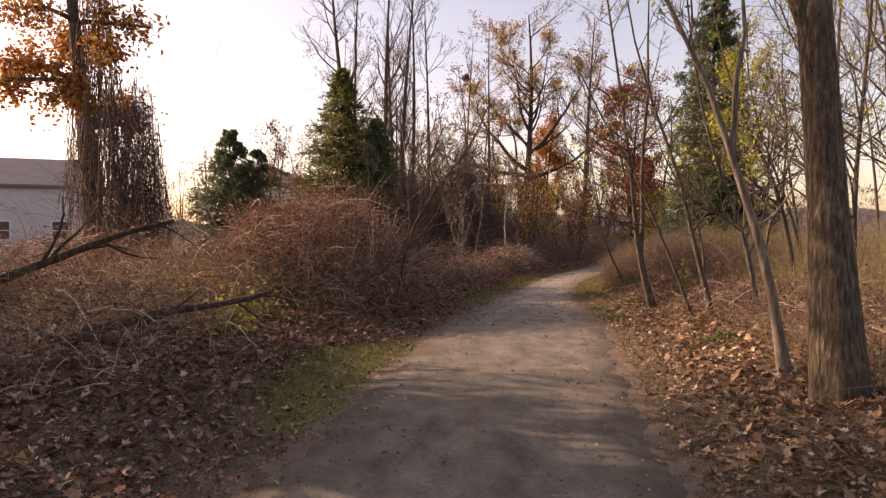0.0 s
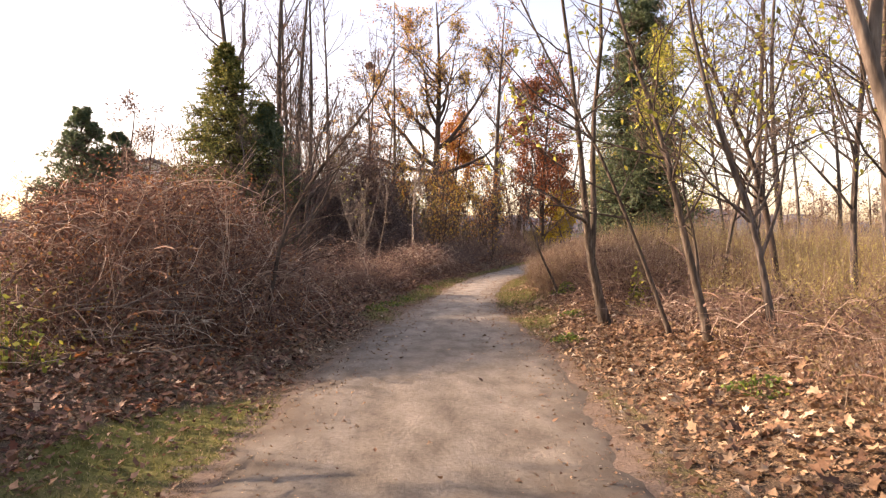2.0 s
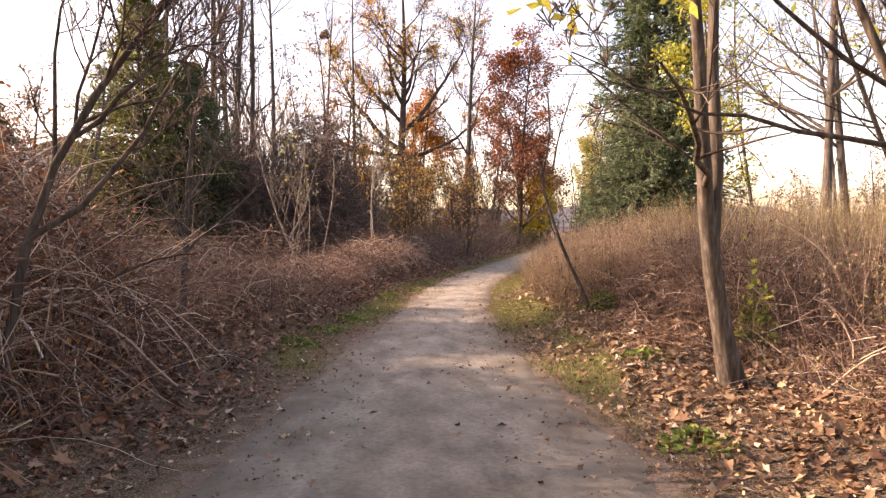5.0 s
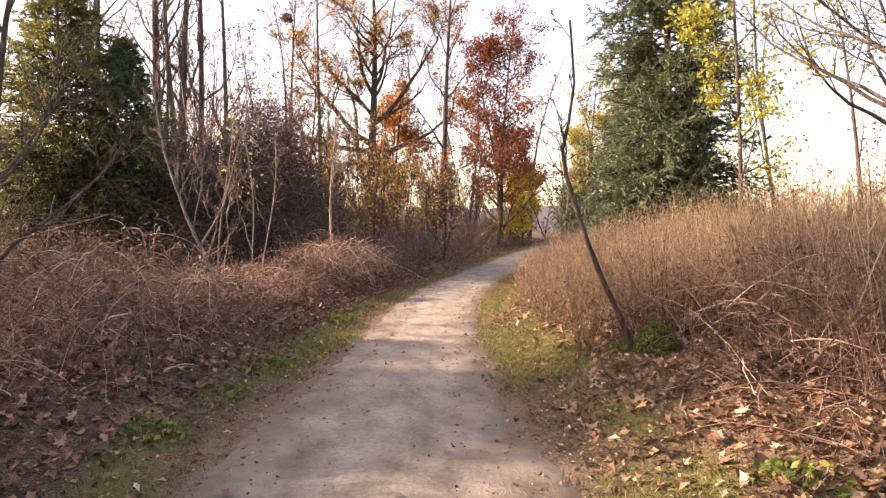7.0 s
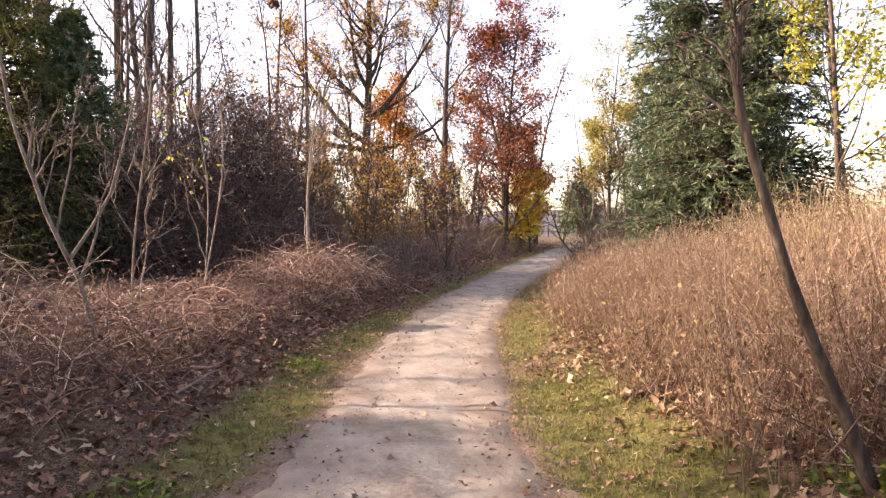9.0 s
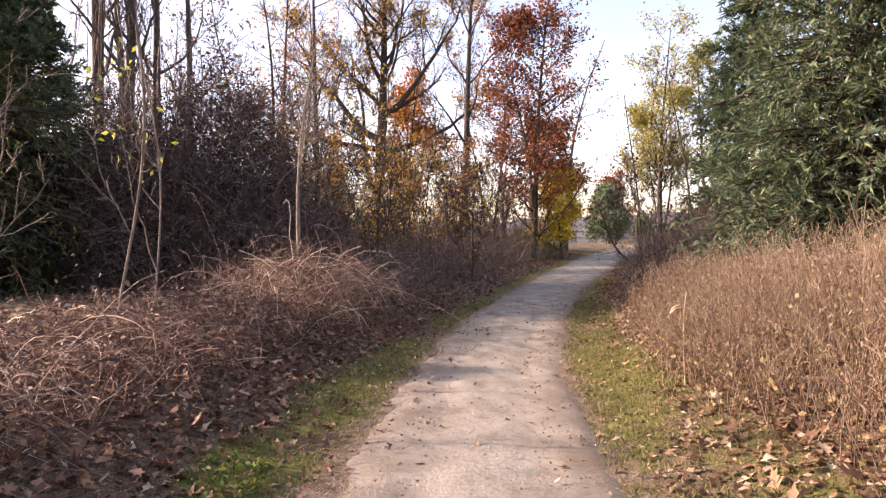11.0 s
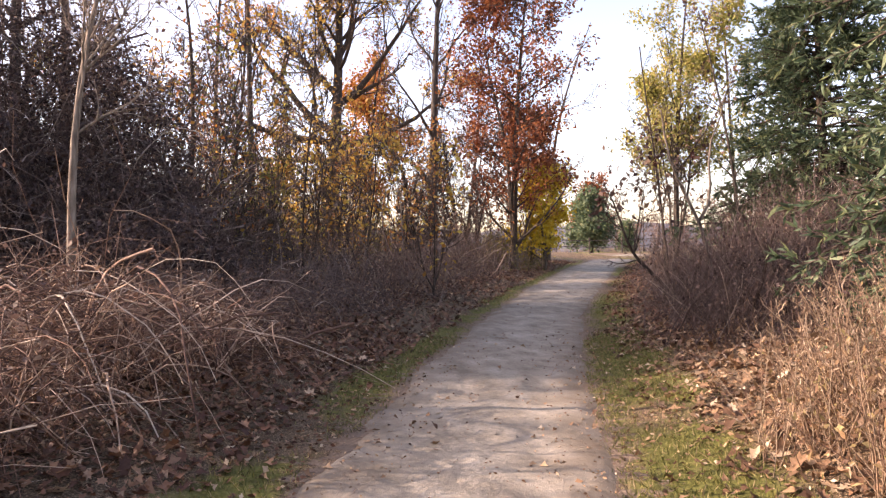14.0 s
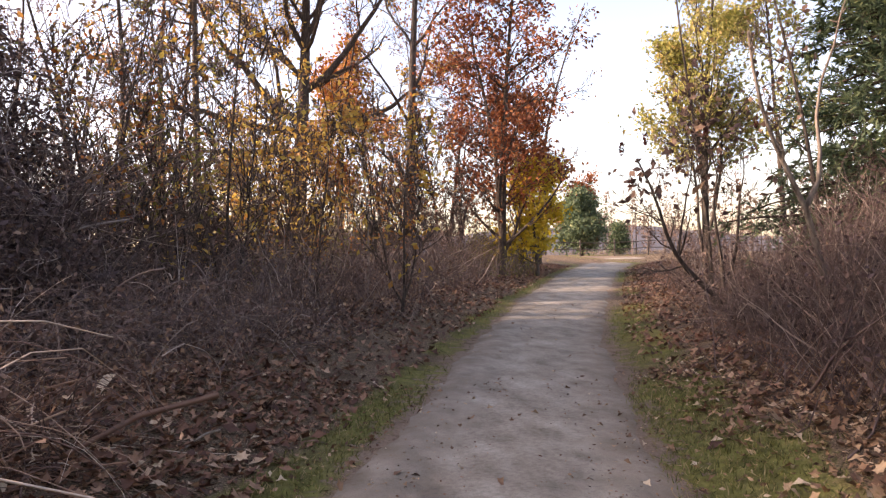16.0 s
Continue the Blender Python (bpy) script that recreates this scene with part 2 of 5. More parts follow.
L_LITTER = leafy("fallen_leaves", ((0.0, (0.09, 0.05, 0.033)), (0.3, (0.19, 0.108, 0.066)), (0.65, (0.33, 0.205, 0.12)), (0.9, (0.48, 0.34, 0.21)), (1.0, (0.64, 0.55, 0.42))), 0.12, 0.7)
# russet leaves, darkened further: the bramble side's shade is in this colour
L_DARK_RUSSET = leafy("dark_russet_litter", ((0.0, (0.065, 0.029, 0.02)), (0.35, (0.15, 0.07, 0.044)), (0.7, (0.27, 0.14, 0.085)), (0.93, (0.42, 0.26, 0.165)), (1.0, (0.56, 0.44, 0.31))), 0.12, 0.62)
L_GRASS = leafy("grass_blades", ((0.0, (0.065, 0.078, 0.022)), (0.45, (0.16, 0.172, 0.05)), (0.75, (0.26, 0.235, 0.09)), (1.0, (0.42, 0.33, 0.19))), 0.32)
L_LOCUST = leafy("fading_locust_leaves", ((0.0, (0.25, 0.26, 0.08)), (0.5, (0.43, 0.42, 0.13)), (0.85, (0.55, 0.49, 0.17)), (1.0, (0.50, 0.33, 0.16))), 0.5)
L_GREEN = leafy("green_weed_leaves", ((0.0, (0.06, 0.12, 0.03)), (0.6, (0.16, 0.24, 0.05)), (1.0, (0.34, 0.36, 0.07))), 0.3)
L_STRAW = leafy("dry_plumes", ((0.0, (0.19, 0.125, 0.08)), (0.5, (0.33, 0.24, 0.16)), (1.0, (0.48, 0.39, 0.29))), 0.3)
L_FIELD = leafy("field_tops", ((0.0, (0.30, 0.22, 0.08)), (0.5, (0.42, 0.36, 0.12)), (1.0, (0.50, 0.46, 0.20))), 0.3)
L_WEED = leafy("weed_leaves", ((0.0, (0.13, 0.07, 0.045)), (0.5, (0.25, 0.16, 0.09)), (0.8, (0.32, 0.26, 0.11)), (1.0, (0.42, 0.36, 0.20))), 0.3)
NEEDLE = leafy("spruce_needles", ((0.0, (0.05, 0.092, 0.058)), (0.5, (0.11, 0.165, 0.092)), (0.85, (0.165, 0.22, 0.115)), (1.0, (0.23, 0.265, 0.12))), 0.32, 0.5)
NEEDLE_WARM = leafy("yellowing_needles", ((0.0, (0.06, 0.095, 0.035)), (0.5, (0.15, 0.18, 0.055)), (1.0, (0.34, 0.31, 0.09))), 0.42, 0.5)


def ground_material():
    m, nt, b = material("leafy_soil", 0.95, 0.1)
    at = nt.nodes.new("ShaderNodeAttribute")
    at.attribute_name = "off"
    fine, mid, big = noisy(nt, 40, 4), noisy(nt, 6, 4), noisy(nt, 0.9, 3)
    soil = ramp(nt, noisy(nt, 75, 5, rough=0.75), ((0.32, (0.025, 0.019, 0.014)), (0.46, (0.085, 0.06, 0.04)), (0.55, (0.18, 0.13, 0.086)), (0.68, (0.38, 0.29, 0.19))))
    moss = ramp(nt, mid, ((0.3, (0.062, 0.062, 0.02)), (0.55, (0.142, 0.142, 0.042)), (0.75, (0.215, 0.19, 0.075))))
    dirt = ramp(nt, fine, ((0.3, (0.13, 0.095, 0.07)), (0.7, (0.25, 0.19, 0.145))))
    near = maths(nt, "ADD", at.outputs["Fac"], maths(nt, "MULTIPLY", maths(nt, "SUBTRACT", mid, 0.5), 1.4))
    at2 = nt.nodes.new("ShaderNodeAttribute")
    at2.attribute_name = "moss"
    grown = maths(nt, "ADD", at2.outputs["Fac"], maths(nt, "MULTIPLY", maths(nt, "SUBTRACT", noisy(nt, 9, 5, rough=0.7), 0.5), 1.1))
    green = ramp(nt, grown, ((0.25, (0, 0, 0)), (0.62, (1, 1, 1))))
    patchy = ramp(nt, big, ((0.3, (0.6, 0.6, 0.6)), (0.55, (1, 1, 1))))
    soil = mixed(nt, 0.6, soil, ramp(nt, noisy(nt, 1.6, 6), ((0.3, (0.45, 0.42, 0.4)), (0.5, (1, 1, 1)), (0.72, (1.5, 1.35, 1.15)))), "MULTIPLY")
    col = mixed(nt, mixed(nt, 1.0, green, patchy, "MULTIPLY"), soil, moss)
    bare = ramp(nt, near, ((0.0, (1, 1, 1)), (0.14, (0, 0, 0))))
    col = mixed(nt, bare, col, dirt)
    nt.links.new(col, b.inputs["Base Color"])
    bumped(nt, b, fine, 0.8, 0.03)
    return m


def lane_material():
    m, nt, b = material("packed_stone_dust", 0.95, 0.12)
    grit, fine, mid = noisy(nt, 160, 3), noisy(nt, 28, 5), noisy(nt, 3.0, 5, (1, 0.5, 1))
    col = ramp(nt, mid, ((0.3, (0.156, 0.138, 0.112)), (0.5, (0.250, 0.226, 0.187)), (0.72, (0.345, 0.317, 0.267))))
    col = mixed(nt, 0.5, col, ramp(nt, fine, ((0.3, (0.42, 0.40, 0.38)), (0.6, (1, 1, 1)))), "MULTIPLY")
    col = mixed(nt, 0.35, col, ramp(nt, grit, ((0.35, (0.3, 0.28, 0.26)), (0.65, (1, 1, 1)))), "MULTIPLY")
    at = nt.nodes.new("ShaderNodeAttribute")
    at.attribute_name = "off"
    ragged = maths(nt, "ADD", maths(nt, "MULTIPLY", maths(nt, "SUBTRACT", fine, 0.5), 1.2), maths(nt, "MULTIPLY", maths(nt, "SUBTRACT", noisy(nt, 2.2, 4), 0.5), 1.5))
    edge = maths(nt, "ADD", at.outputs["Fac"], ragged)
    col = mixed(nt, ramp(nt, maths(nt, "ADD", edge, 0.55), ((0.02, (0, 0, 0)), (0.85, (1, 1, 1)))), col, (0.115, 0.088, 0.063))
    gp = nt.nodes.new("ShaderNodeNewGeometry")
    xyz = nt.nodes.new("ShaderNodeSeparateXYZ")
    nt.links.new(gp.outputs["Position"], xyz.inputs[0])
    # lane colour goes from 0.8 to 1.36 times between y 7 and 21
    paler_ahead = ramp(nt, maths(nt, "MULTIPLY", xyz.outputs[1], 0.03), ((0.2, (0, 0, 0)), (0.62, (1, 1, 1))))
    col = mixed(nt, paler_ahead, mixed(nt, 1.0, col, (0.8, 0.78, 0.75), "MULTIPLY"), mixed(nt, 1.0, col, (1.36, 1.36, 1.36), "MULTIPLY"))
    nt.links.new(col, b.inputs["Base Color"])
    bumped(nt, b, maths(nt, "ADD", maths(nt, "MULTIPLY", grit, 0.4), fine), 0.7, 0.015)
    return m


# ---- ground and lane ----
def sheet(name, X, Y, Z, mat, label, category):
    rows, cols = X.shape
    s = Soup()
    i = (np.arange(rows - 1)[:, None] * cols + np.arange(cols - 1)[None]).reshape(-1)
    s.add(np.stack([X, Y, Z], -1).reshape(-1, 3), np.stack([i, i + 1, i + cols + 1, i + cols], -1))
    ob = part(name, s, mat)
    a = ob.data.attributes.new("off", "FLOAT", "POINT")
    a.data.foreach_set("value", off_lane(X, Y).astype(np.float32).ravel())
    a = ob.data.attributes.new("moss", "FLOAT", "POINT")
    a.data.foreach_set("value", mossy(X, Y).astype(np.float32).ravel())
    return tagged(ob, label, category, kind="structure")


def build_ground():
    xs = np.concatenate([-np.geomspace(1500, 16, 26), np.arange(-14, 34, 0.3), np.geomspace(35, 1500, 26)])
    ys = np.concatenate([-np.geomspace(1500, 9, 20), np.arange(-8, 62, 0.3), np.geomspace(63, 1800, 30)])
    X, Y = np.meshgrid(xs, ys)
    sheet("ground", X, Y, ground_z(X, Y), ground_material(), "brown leaf-strewn soil with mossy green verges", "ground")
    ys = np.arange(-10, 72, 0.12)
    u = np.linspace(-0.12, 1.12, 41)
    l, r = lane(ys)
    X = l[:, None] + (r - l)[:, None] * u[None]
    Y = np.repeat(ys[:, None], len(u), 1)
    crown = 0.028 - 0.022 * np.abs(2 * u - 1) ** 6
    rut = -0.012 * (np.exp(-((u - 0.3) / 0.09) ** 2) + np.exp(-((u - 0.72) / 0.09) ** 2))
    Z = ground_z(X, Y) + (crown + rut)[None] + 0.008 * wave(X * 5, Y * 4) + 0.004 * wave(X * 17, Y * 15)
    Z -= 0.06 * smooth(-0.2, 0.3, off_lane(X, Y) + 0.16 * wave(X * 4.3, Y * 3.7) + 0.07 * wave(X * 11, Y * 13))
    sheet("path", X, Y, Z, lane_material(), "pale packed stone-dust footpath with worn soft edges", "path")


build_ground()


# ---- trees ----
def rooted(name, x, y, label, category, group="", kind=""):
    e = new(name)
    e.location = (x, y, float(ground_z(x, y)))
    return tagged(e, label, category, group, kind)


def stem(height, lean=(0, 0), r0=0.2, r1=0.03, k=9, wander=0.25, flare=1.35, start=(0, 0, -0.1)):
    t = np.linspace(0, 1, k)
    ph = rng.uniform(0, 6.3, 2)
    w = wander * np.stack([np.sin(2.6 * t + ph[0]) - np.sin(ph[0]), np.sin(3.1 * t + ph[1]) - np.sin(ph[1])], -1) * t[:, None]
    P = np.stack([start[0] + lean[0] * t + w[:, 0], start[1] + lean[1] * t + w[:, 1], start[2] + (height - start[2]) * t], -1)[None]
    R = (r0 + (r1 - r0) * t ** 0.9)[None].copy()
    R[0, 0] *= flare
    return P, R


def tree(name, x, y, label, height, r0, lean=(0, 0), bare=0.35, limbs=12, spread=0.4, angle=48, up=0.08, sub=6, twigs=6, mat=None,
         leaves=None, leaf_n=0, leaf_size=0.06, leaf_low=0.0, group="", forks=(), wander=0.3, category="tree", twig_mat=None, fine=1.0, spine=()):
    e = rooted(name, x, y, label, category, group)
    mat = mat or BARK_GREY
    P, R = stem(height, lean, r0, max(0.012, r0 * 0.12), 10, wander)
    if spine:                                            # a stem with bends of its own
        bend = np.array([(0, 0, -0.1)] + list(spine), float)
        at = np.linspace(0, len(bend) - 1, 10)
        P[0] = np.stack([np.interp(at, np.arange(len(bend)), bend[:, c]) for c in range(3)], -1)
        P[0, 1:-1] = 0.25 * P[0, :-2] + 0.5 * P[0, 1:-1] + 0.25 * P[0, 2:]
        height = P[0, -1, 2]
    trunk = Soup().tubes(P, R, 12 if r0 > 0.12 else 8)
    for z, dx, dy, h, rr in forks:                       # further stems that part from the trunk
        i = z / height * 9
        a = int(i)
        s = P[0, a] + (P[0, a + 1] - P[0, a]) * (i - a)
        t = np.linspace(0, 1, 8)[:, None]
        Q = s + np.concatenate([dx * t ** 0.8, dy * t ** 0.8, h * t ** 1.1], 1) + 0.06 * wander * rng.normal(size=(8, 3)) * t
        Q += np.cumsum(rng.normal(size=(8, 3)) * np.minimum(t, 0.5), 0) * 0.035 * math.sqrt(dx * dx + dy * dy + h * h)
        Q, Rq = Q[None], (rr * (1 - 0.85 * t[:, 0]))[None]
        part("limb", Soup().tubes(Q, Rq, 8), mat, e)
        P, R = (np.concatenate([P, np.pad(Q, ((0, 0), (0, 2), (0, 0)), "edge")]), np.concatenate([R, np.pad(Rq, ((0, 0), (0, 2)), "edge")]))
        P[-1, 8:] += np.array([[0, 0, 0.1], [0, 0, 0.2]])
    part("trunk", trunk, mat, e)
    A, Ra = shoots(P, R, limbs, bare, 0.97, angle, spread, 7, -up, 0.13, 0.5, 0.25)
    B, Rb = shoots(A, Ra, sub, 0.2, 1.0, 42, 0.5, 5, -up, 0.15, 0.6, 0.3)
    if y < 37:
        for i in range(len(A)):                          # near trees: each limb by itself
            part("limb", Soup().tubes(A[i:i + 1], Ra[i:i + 1], 6), mat, e)
        part("branchwork", Soup().tubes(B, np.maximum(Rb, 0.004), 4), mat, e, kind="stuff")
    else:
        part("branchwork", Soup().tubes(A, Ra, 5).tubes(B, np.maximum(Rb, 0.004 * fine), 3), mat, e, kind="stuff")
    C, Rc = shoots(B, Rb, twigs, 0.15, 1.0, 40, 0.55, 3, -up * 0.6, 0.14, 0.6, 0.4)
    part("twigwork", Soup().tubes(C, np.clip(Rc, 0.0028 * fine, 0.012), 3), twig_mat or TWIG, e, kind="stuff")
    if leaves and leaf_n:
        pts = C.reshape(-1, 3)
        pts = pts[pts[:, 2] > leaf_low]
        pick = pts[rng.integers(0, len(pts), max(8, leaf_n // 4))]            # leaves hang in loose bunches
        pick = np.repeat(pick, 4, 0) + rng.normal(size=(len(pick) * 4, 3)) * leaf_size * 2.6
        part("foliage", leaf_cards(Soup(), pick, leaf_size), leaves, e, kind="stuff")
    return e


def spruce(x, y, label, height, radius, mat, low=0.3, m=9, needle=0.115, taper=0.9):
    e = rooted("spruce_tree", x, y, label, "spruce", "spruces")
    P, R = stem(height, (0, 0), height * 0.014, 0.02, 8, 0.05)
    part("trunk", Soup().tubes(P, R, 10), BARK_DARK, e)
    n = int(height * 50)
    z = low + (height - low - 0.1) * rng.uniform(0, 1, n) ** 1.25
    t = (z - low) / (height - low)
    L = radius * (1 - t) ** taper * rng.uniform(0.6, 1.12, n) + 0.12
    a = rng.uniform(0, 6.283, n)
    L *= 1 + 0.16 * np.sin(3 * a + z * 0.9) + 0.12 * np.sin(5 * a - z * 2)
    L = np.minimum(L, radius * 1.08)
    rise = 0.6 * t - 0.12
    D = np.stack([np.cos(a), np.sin(a), rise], -1)
    A = curves(np.stack([0 * z, 0 * z, z], -1), D, L, 7, 0.05, 0.05)
    Ra = (0.008 + 0.012 * L)[:, None] * np.linspace(1, 0.25, 7)[None]
    B, Rb = shoots(A, Ra, 13, 0.2, 1.0, 48, 0.42, 4, 0.04, 0.08, 0.5, 0.4)
    part("branchwork", Soup().tubes(A, Ra, 4).tubes(B[:, ::3], np.maximum(Rb, 0.003)[:, ::3], 3), BARK_DARK, e, kind="stuff")
    S = np.concatenate([B.reshape(-1, 4, 3), A[:, 3:]])
    u = rng.uniform(0.05, 1.05, (len(S), m)) * 3
    i = np.minimum(u.astype(int), 2)
    f = (u - i)[..., None]
    r = np.arange(len(S))[:, None]
    C = (S[r, i] * (1 - f) + S[r, i + 1] * f).reshape(-1, 3)
    T = unit(S[r, i + 1] - S[r, i]).reshape(-1, 3)
    U = unit(T + 0.85 * rand_dirs(len(C)))
    V = unit(np.cross(U, rand_dirs(len(C))))
    s = needle * rng.uniform(0.7, 1.3, len(C))[:, None]
    part("foliage", Soup().cards(C + U * s * 0.6, U * s, V * s * 0.21), mat, e, kind="stuff")
    return e


# ---- thickets ----
def inside(n, cx, cy, hx, hy, turn=0.0, power=0.5):
    """n places in an ellipse, and how far out each lies (0 to 1)."""
    r = rng.uniform(0, 1, n) ** power
    a = rng.uniform(0, 6.283, n)
    u, v = r * np.cos(a) * hx, r * np.sin(a) * hy
    c, s = math.cos(radians(turn)), math.sin(radians(turn))
    return cx + u * c - v * s, cy + u * s + v * c, r


def thicket(name, cx, cy, hx, hy, height, label, n=1500, turn=0.0, mat=None, leaf_mat=None, leaf_n=0, leaf_size=0.04, length=0.85,
            thick=0.0034, arch=0.22, keep=0.25, category="brambles", hollow=0.0, group="", rise=0.0):
    """A mound of arching canes that cross one another, with withered leaves among them."""
    n, leaf_n = int(n * (0.38 if cy < 37 else 0.26)), int(leaf_n * (2.0 if cy < 37 else 1.6))
    leaf_size *= 0.68 if cy < 37 else 0.8
    thick *= 1.0 if cy < 37 else 1.35
    length *= 0.75
    e = rooted(name, cx, cy, label, category, group, "stuff")
    base = np.array([cx, cy, float(ground_z(cx, cy))])
    x, y, r = inside(n, cx, cy, hx, hy, turn)
    ok = (off_lane(x, y) > keep) & (np.hypot(x - 5.25, y - 18.7) > 0.75)
    x, y, r = x[ok], y[ok], r[ok]
    top = height * (1 - r ** 3.0) * (0.84 + 0.34 * wave(x * 1.1, y * 1.1) + 0.15 * wave(x * 2.7, y * 2.5)) + 0.1
    z = ground_z(x, y) + top * rng.uniform(hollow, 1.0, len(x)) ** 0.6
    D = rand_dirs(len(x))
    D[:, 2] = np.abs(D[:, 2]) * 0.7 - 0.05 + rise
    stout = rng.uniform(0, 1, len(x)) < 0.16
    L = length * rng.uniform(0.35, 1.7, len(x)) * np.where(stout, 1.45, 1.0)
    k = 8 if cy < 37 else 6
    P = curves(np.stack([x, y, z], -1) - base - D * (L * 0.35)[:, None], D, L, k, arch * 9 / k, 1.0 / k)
    low = (ground_z(P[..., 0] + cx, P[..., 1] + cy) - base[2]) + 0.01
    P[..., 2] = np.maximum(P[..., 2], low)
    Rr = (thick * rng.gamma(2.5, 0.36, len(x)) * np.where(stout, 1.35, 0.9))[:, None] * np.linspace(1.1, 0.5, k)[None]
    m = n // 9                                            # upright canes that carry the mound
    x, y, r = inside(m, cx, cy, hx, hy, turn)
    ok = off_lane(x, y) > keep
    x, y, r = x[ok], y[ok], r[ok]
    D = rand_dirs(len(x)) * 0.45 + np.array([0, 0, 1.0])
    Q = curves(np.stack([x, y, ground_z(x, y)], -1) - base, D, height * (1.1 - 0.8 * r ** 2) * rng.uniform(0.7, 1.25, len(x)) + 0.2, 6, 0.1, 0.24)
    Rq = (thick * 1.1 * rng.uniform(0.6, 1.5, len(x)))[:, None] * np.linspace(1.1, 0.4, 6)[None]
    part("canework", Soup().tubes(P, Rr, 3).tubes(Q, Rq, 3), mat or CANE, e, kind="stuff")
    if leaf_n:
        pts = P[:, 1:].reshape(-1, 3)
        C = pts[rng.integers(0, len(pts), leaf_n)] + rng.normal(size=(leaf_n, 3)) * 0.05
        part("foliage", leaf_cards(Soup(), C, leaf_size), leaf_mat or L_DEAD, e, kind="stuff")
    return e


# ---- trees beside the lane, on the sunny bank ----
tree("oak_tree", 3.42, 5.7, "stout furrowed oak trunk with lit flank on the leafy bank", 15, 0.185, (-0.7, 0.6), 0.42, 11, 0.36, 45, mat=BARK_OAK,
     leaves=L_OLIVE, leaf_n=500, leaf_size=0.05, leaf_low=4, forks=((3.1, -0.75, 0.2, 3.4, 0.085),), wander=0.1, category="oak")
tree("sapling", 3.59, 6.95, "slender pale leaning sapling with forked top", 6.5, 0.066, (0, 0), 0.6, 8, 0.3, 40, mat=PALE_BARK, forks=((3.05, 0.15, 0.1, 3.2, 0.036), (2.1, 0.9, 0.2, 1.0, 0.016)),
     spine=((-0.07, 0, 0.4), (-0.16, 0, 0.82), (-0.27, 0.02, 1.45), (-0.45, 0.05, 1.9), (-0.6, 0.08, 2.4), (-0.76, 0.1, 3.05), (-1.05, 0.15, 3.6), (-1.6, 0.2, 4.7), (-2.1, 0.3, 5.9)),
     leaves=L_LIME, leaf_n=100, leaf_size=0.045, leaf_low=3, group="saplings by the lane", wander=0.2, sub=5, twigs=5)
tree("sapling", 4.66, 14.75, "straight young tree that splits into two stems", 10, 0.098, (0, 0), 0.34, 12, 0.3, 58, mat=BARK_SAP,
     spine=((-0.2, -0.08, 0.6), (-0.35, -0.16, 1.12), (-0.46, -0.24, 1.7), (-0.52, -0.33, 2.35), (-0.66, -0.45, 3.2), (-0.8, -0.57, 4.1), (-1.05, -0.7, 5.6), (-1.6, -0.8, 9.0)), forks=((2.2, 0.24, 0.1, 6.6, 0.062),),
     group="saplings by the lane", wander=0.18, sub=6, twigs=6, leaves=L_LIME, leaf_n=60, leaf_size=0.05, leaf_low=3)
tree("sapling", 4.6, 11.3, "crooked brown sapling with a thinner twin stem", 6.5, 0.06, (0, 0), 0.4, 11, 0.34, 48, mat=BARK_SAP, leaves=L_LIME, leaf_n=160, spine=((-0.1, 0, 0.35), (-0.24, 0, 0.87), (-0.39, 0.02, 1.45), (-0.47, 0.05, 2.0), (-0.62, 0.08, 2.6), (-0.9, 0.1, 3.3), (-1.3, 0.2, 4.4), (-1.5, 0.4, 6.2)),
     leaf_size=0.05, leaf_low=2.5, group="saplings by the lane", sub=6, twigs=5, forks=((0.15, -0.35, 0.1, 2.4, 0.03), (2.3, 0.8, 0.3, 1.6, 0.02)))
tree("sapling", 4.62, 12.3, "thin pale curving sapling with a bare crown", 6.0, 0.036, (0, 0), 0.5, 8, 0.34, 45, mat=BARK_SAP, leaves=L_LIME, leaf_n=110, spine=((-0.15, 0, 0.35), (-0.36, 0, 0.85), (-0.58, 0, 1.45), (-0.88, 0.05, 2.15), (-1.1, 0.1, 2.75), (-1.5, 0.15, 3.3), (-2.1, 0.2, 4.6)),
     leaf_size=0.05, leaf_low=2.2, group="saplings by the lane", sub=6, twigs=5, forks=((2.1, -1.7, 0.1, 0.4, 0.016), (2.4, -1.5, -0.2, 0.9, 0.014)))
tree("sapling", 5.25, 11.0, "young forked tree with grey bark", 8.0, 0.055, (0, 0), 0.35, 10, 0.36, 48, mat=BARK_GREY, group="saplings by the lane", wander=0.35, spine=((-0.12, 0, 0.5), (-0.22, 0, 1.1), (-0.42, 0.1, 1.9), (-0.75, 0.2, 2.8), (-1.0, 0.3, 3.9), (-1.2, 0.4, 6.5)),
     leaves=L_OLIVE, leaf_n=120, leaf_size=0.045, leaf_low=2.5, forks=((1.9, 0.8, 0.3, 2.6, 0.025),))
tree("sapling", 7.6, 14.3, "slim dark sapling with a spreading bare crown", 7.0, 0.075, (0, 0), 0.35, 14, 0.4, 52, mat=BARK_DARK, group="saplings by the lane", spine=((-0.03, 0, 0.62), (-0.18, 0, 1.6), (-0.42, 0, 2.5), (-0.62, 0.05, 3.1), (-1.0, 0.1, 3.8), (-1.4, 0.2, 4.8), (-1.7, 0.3, 6.5)),
     forks=((2.4, 0.3, 0.2, 3.2, 0.035), (2.6, -1.8, 0.3, 1.6, 0.025)), leaves=L_LIME, leaf_n=160, leaf_size=0.05, leaf_low=2, sub=7, twigs=6)
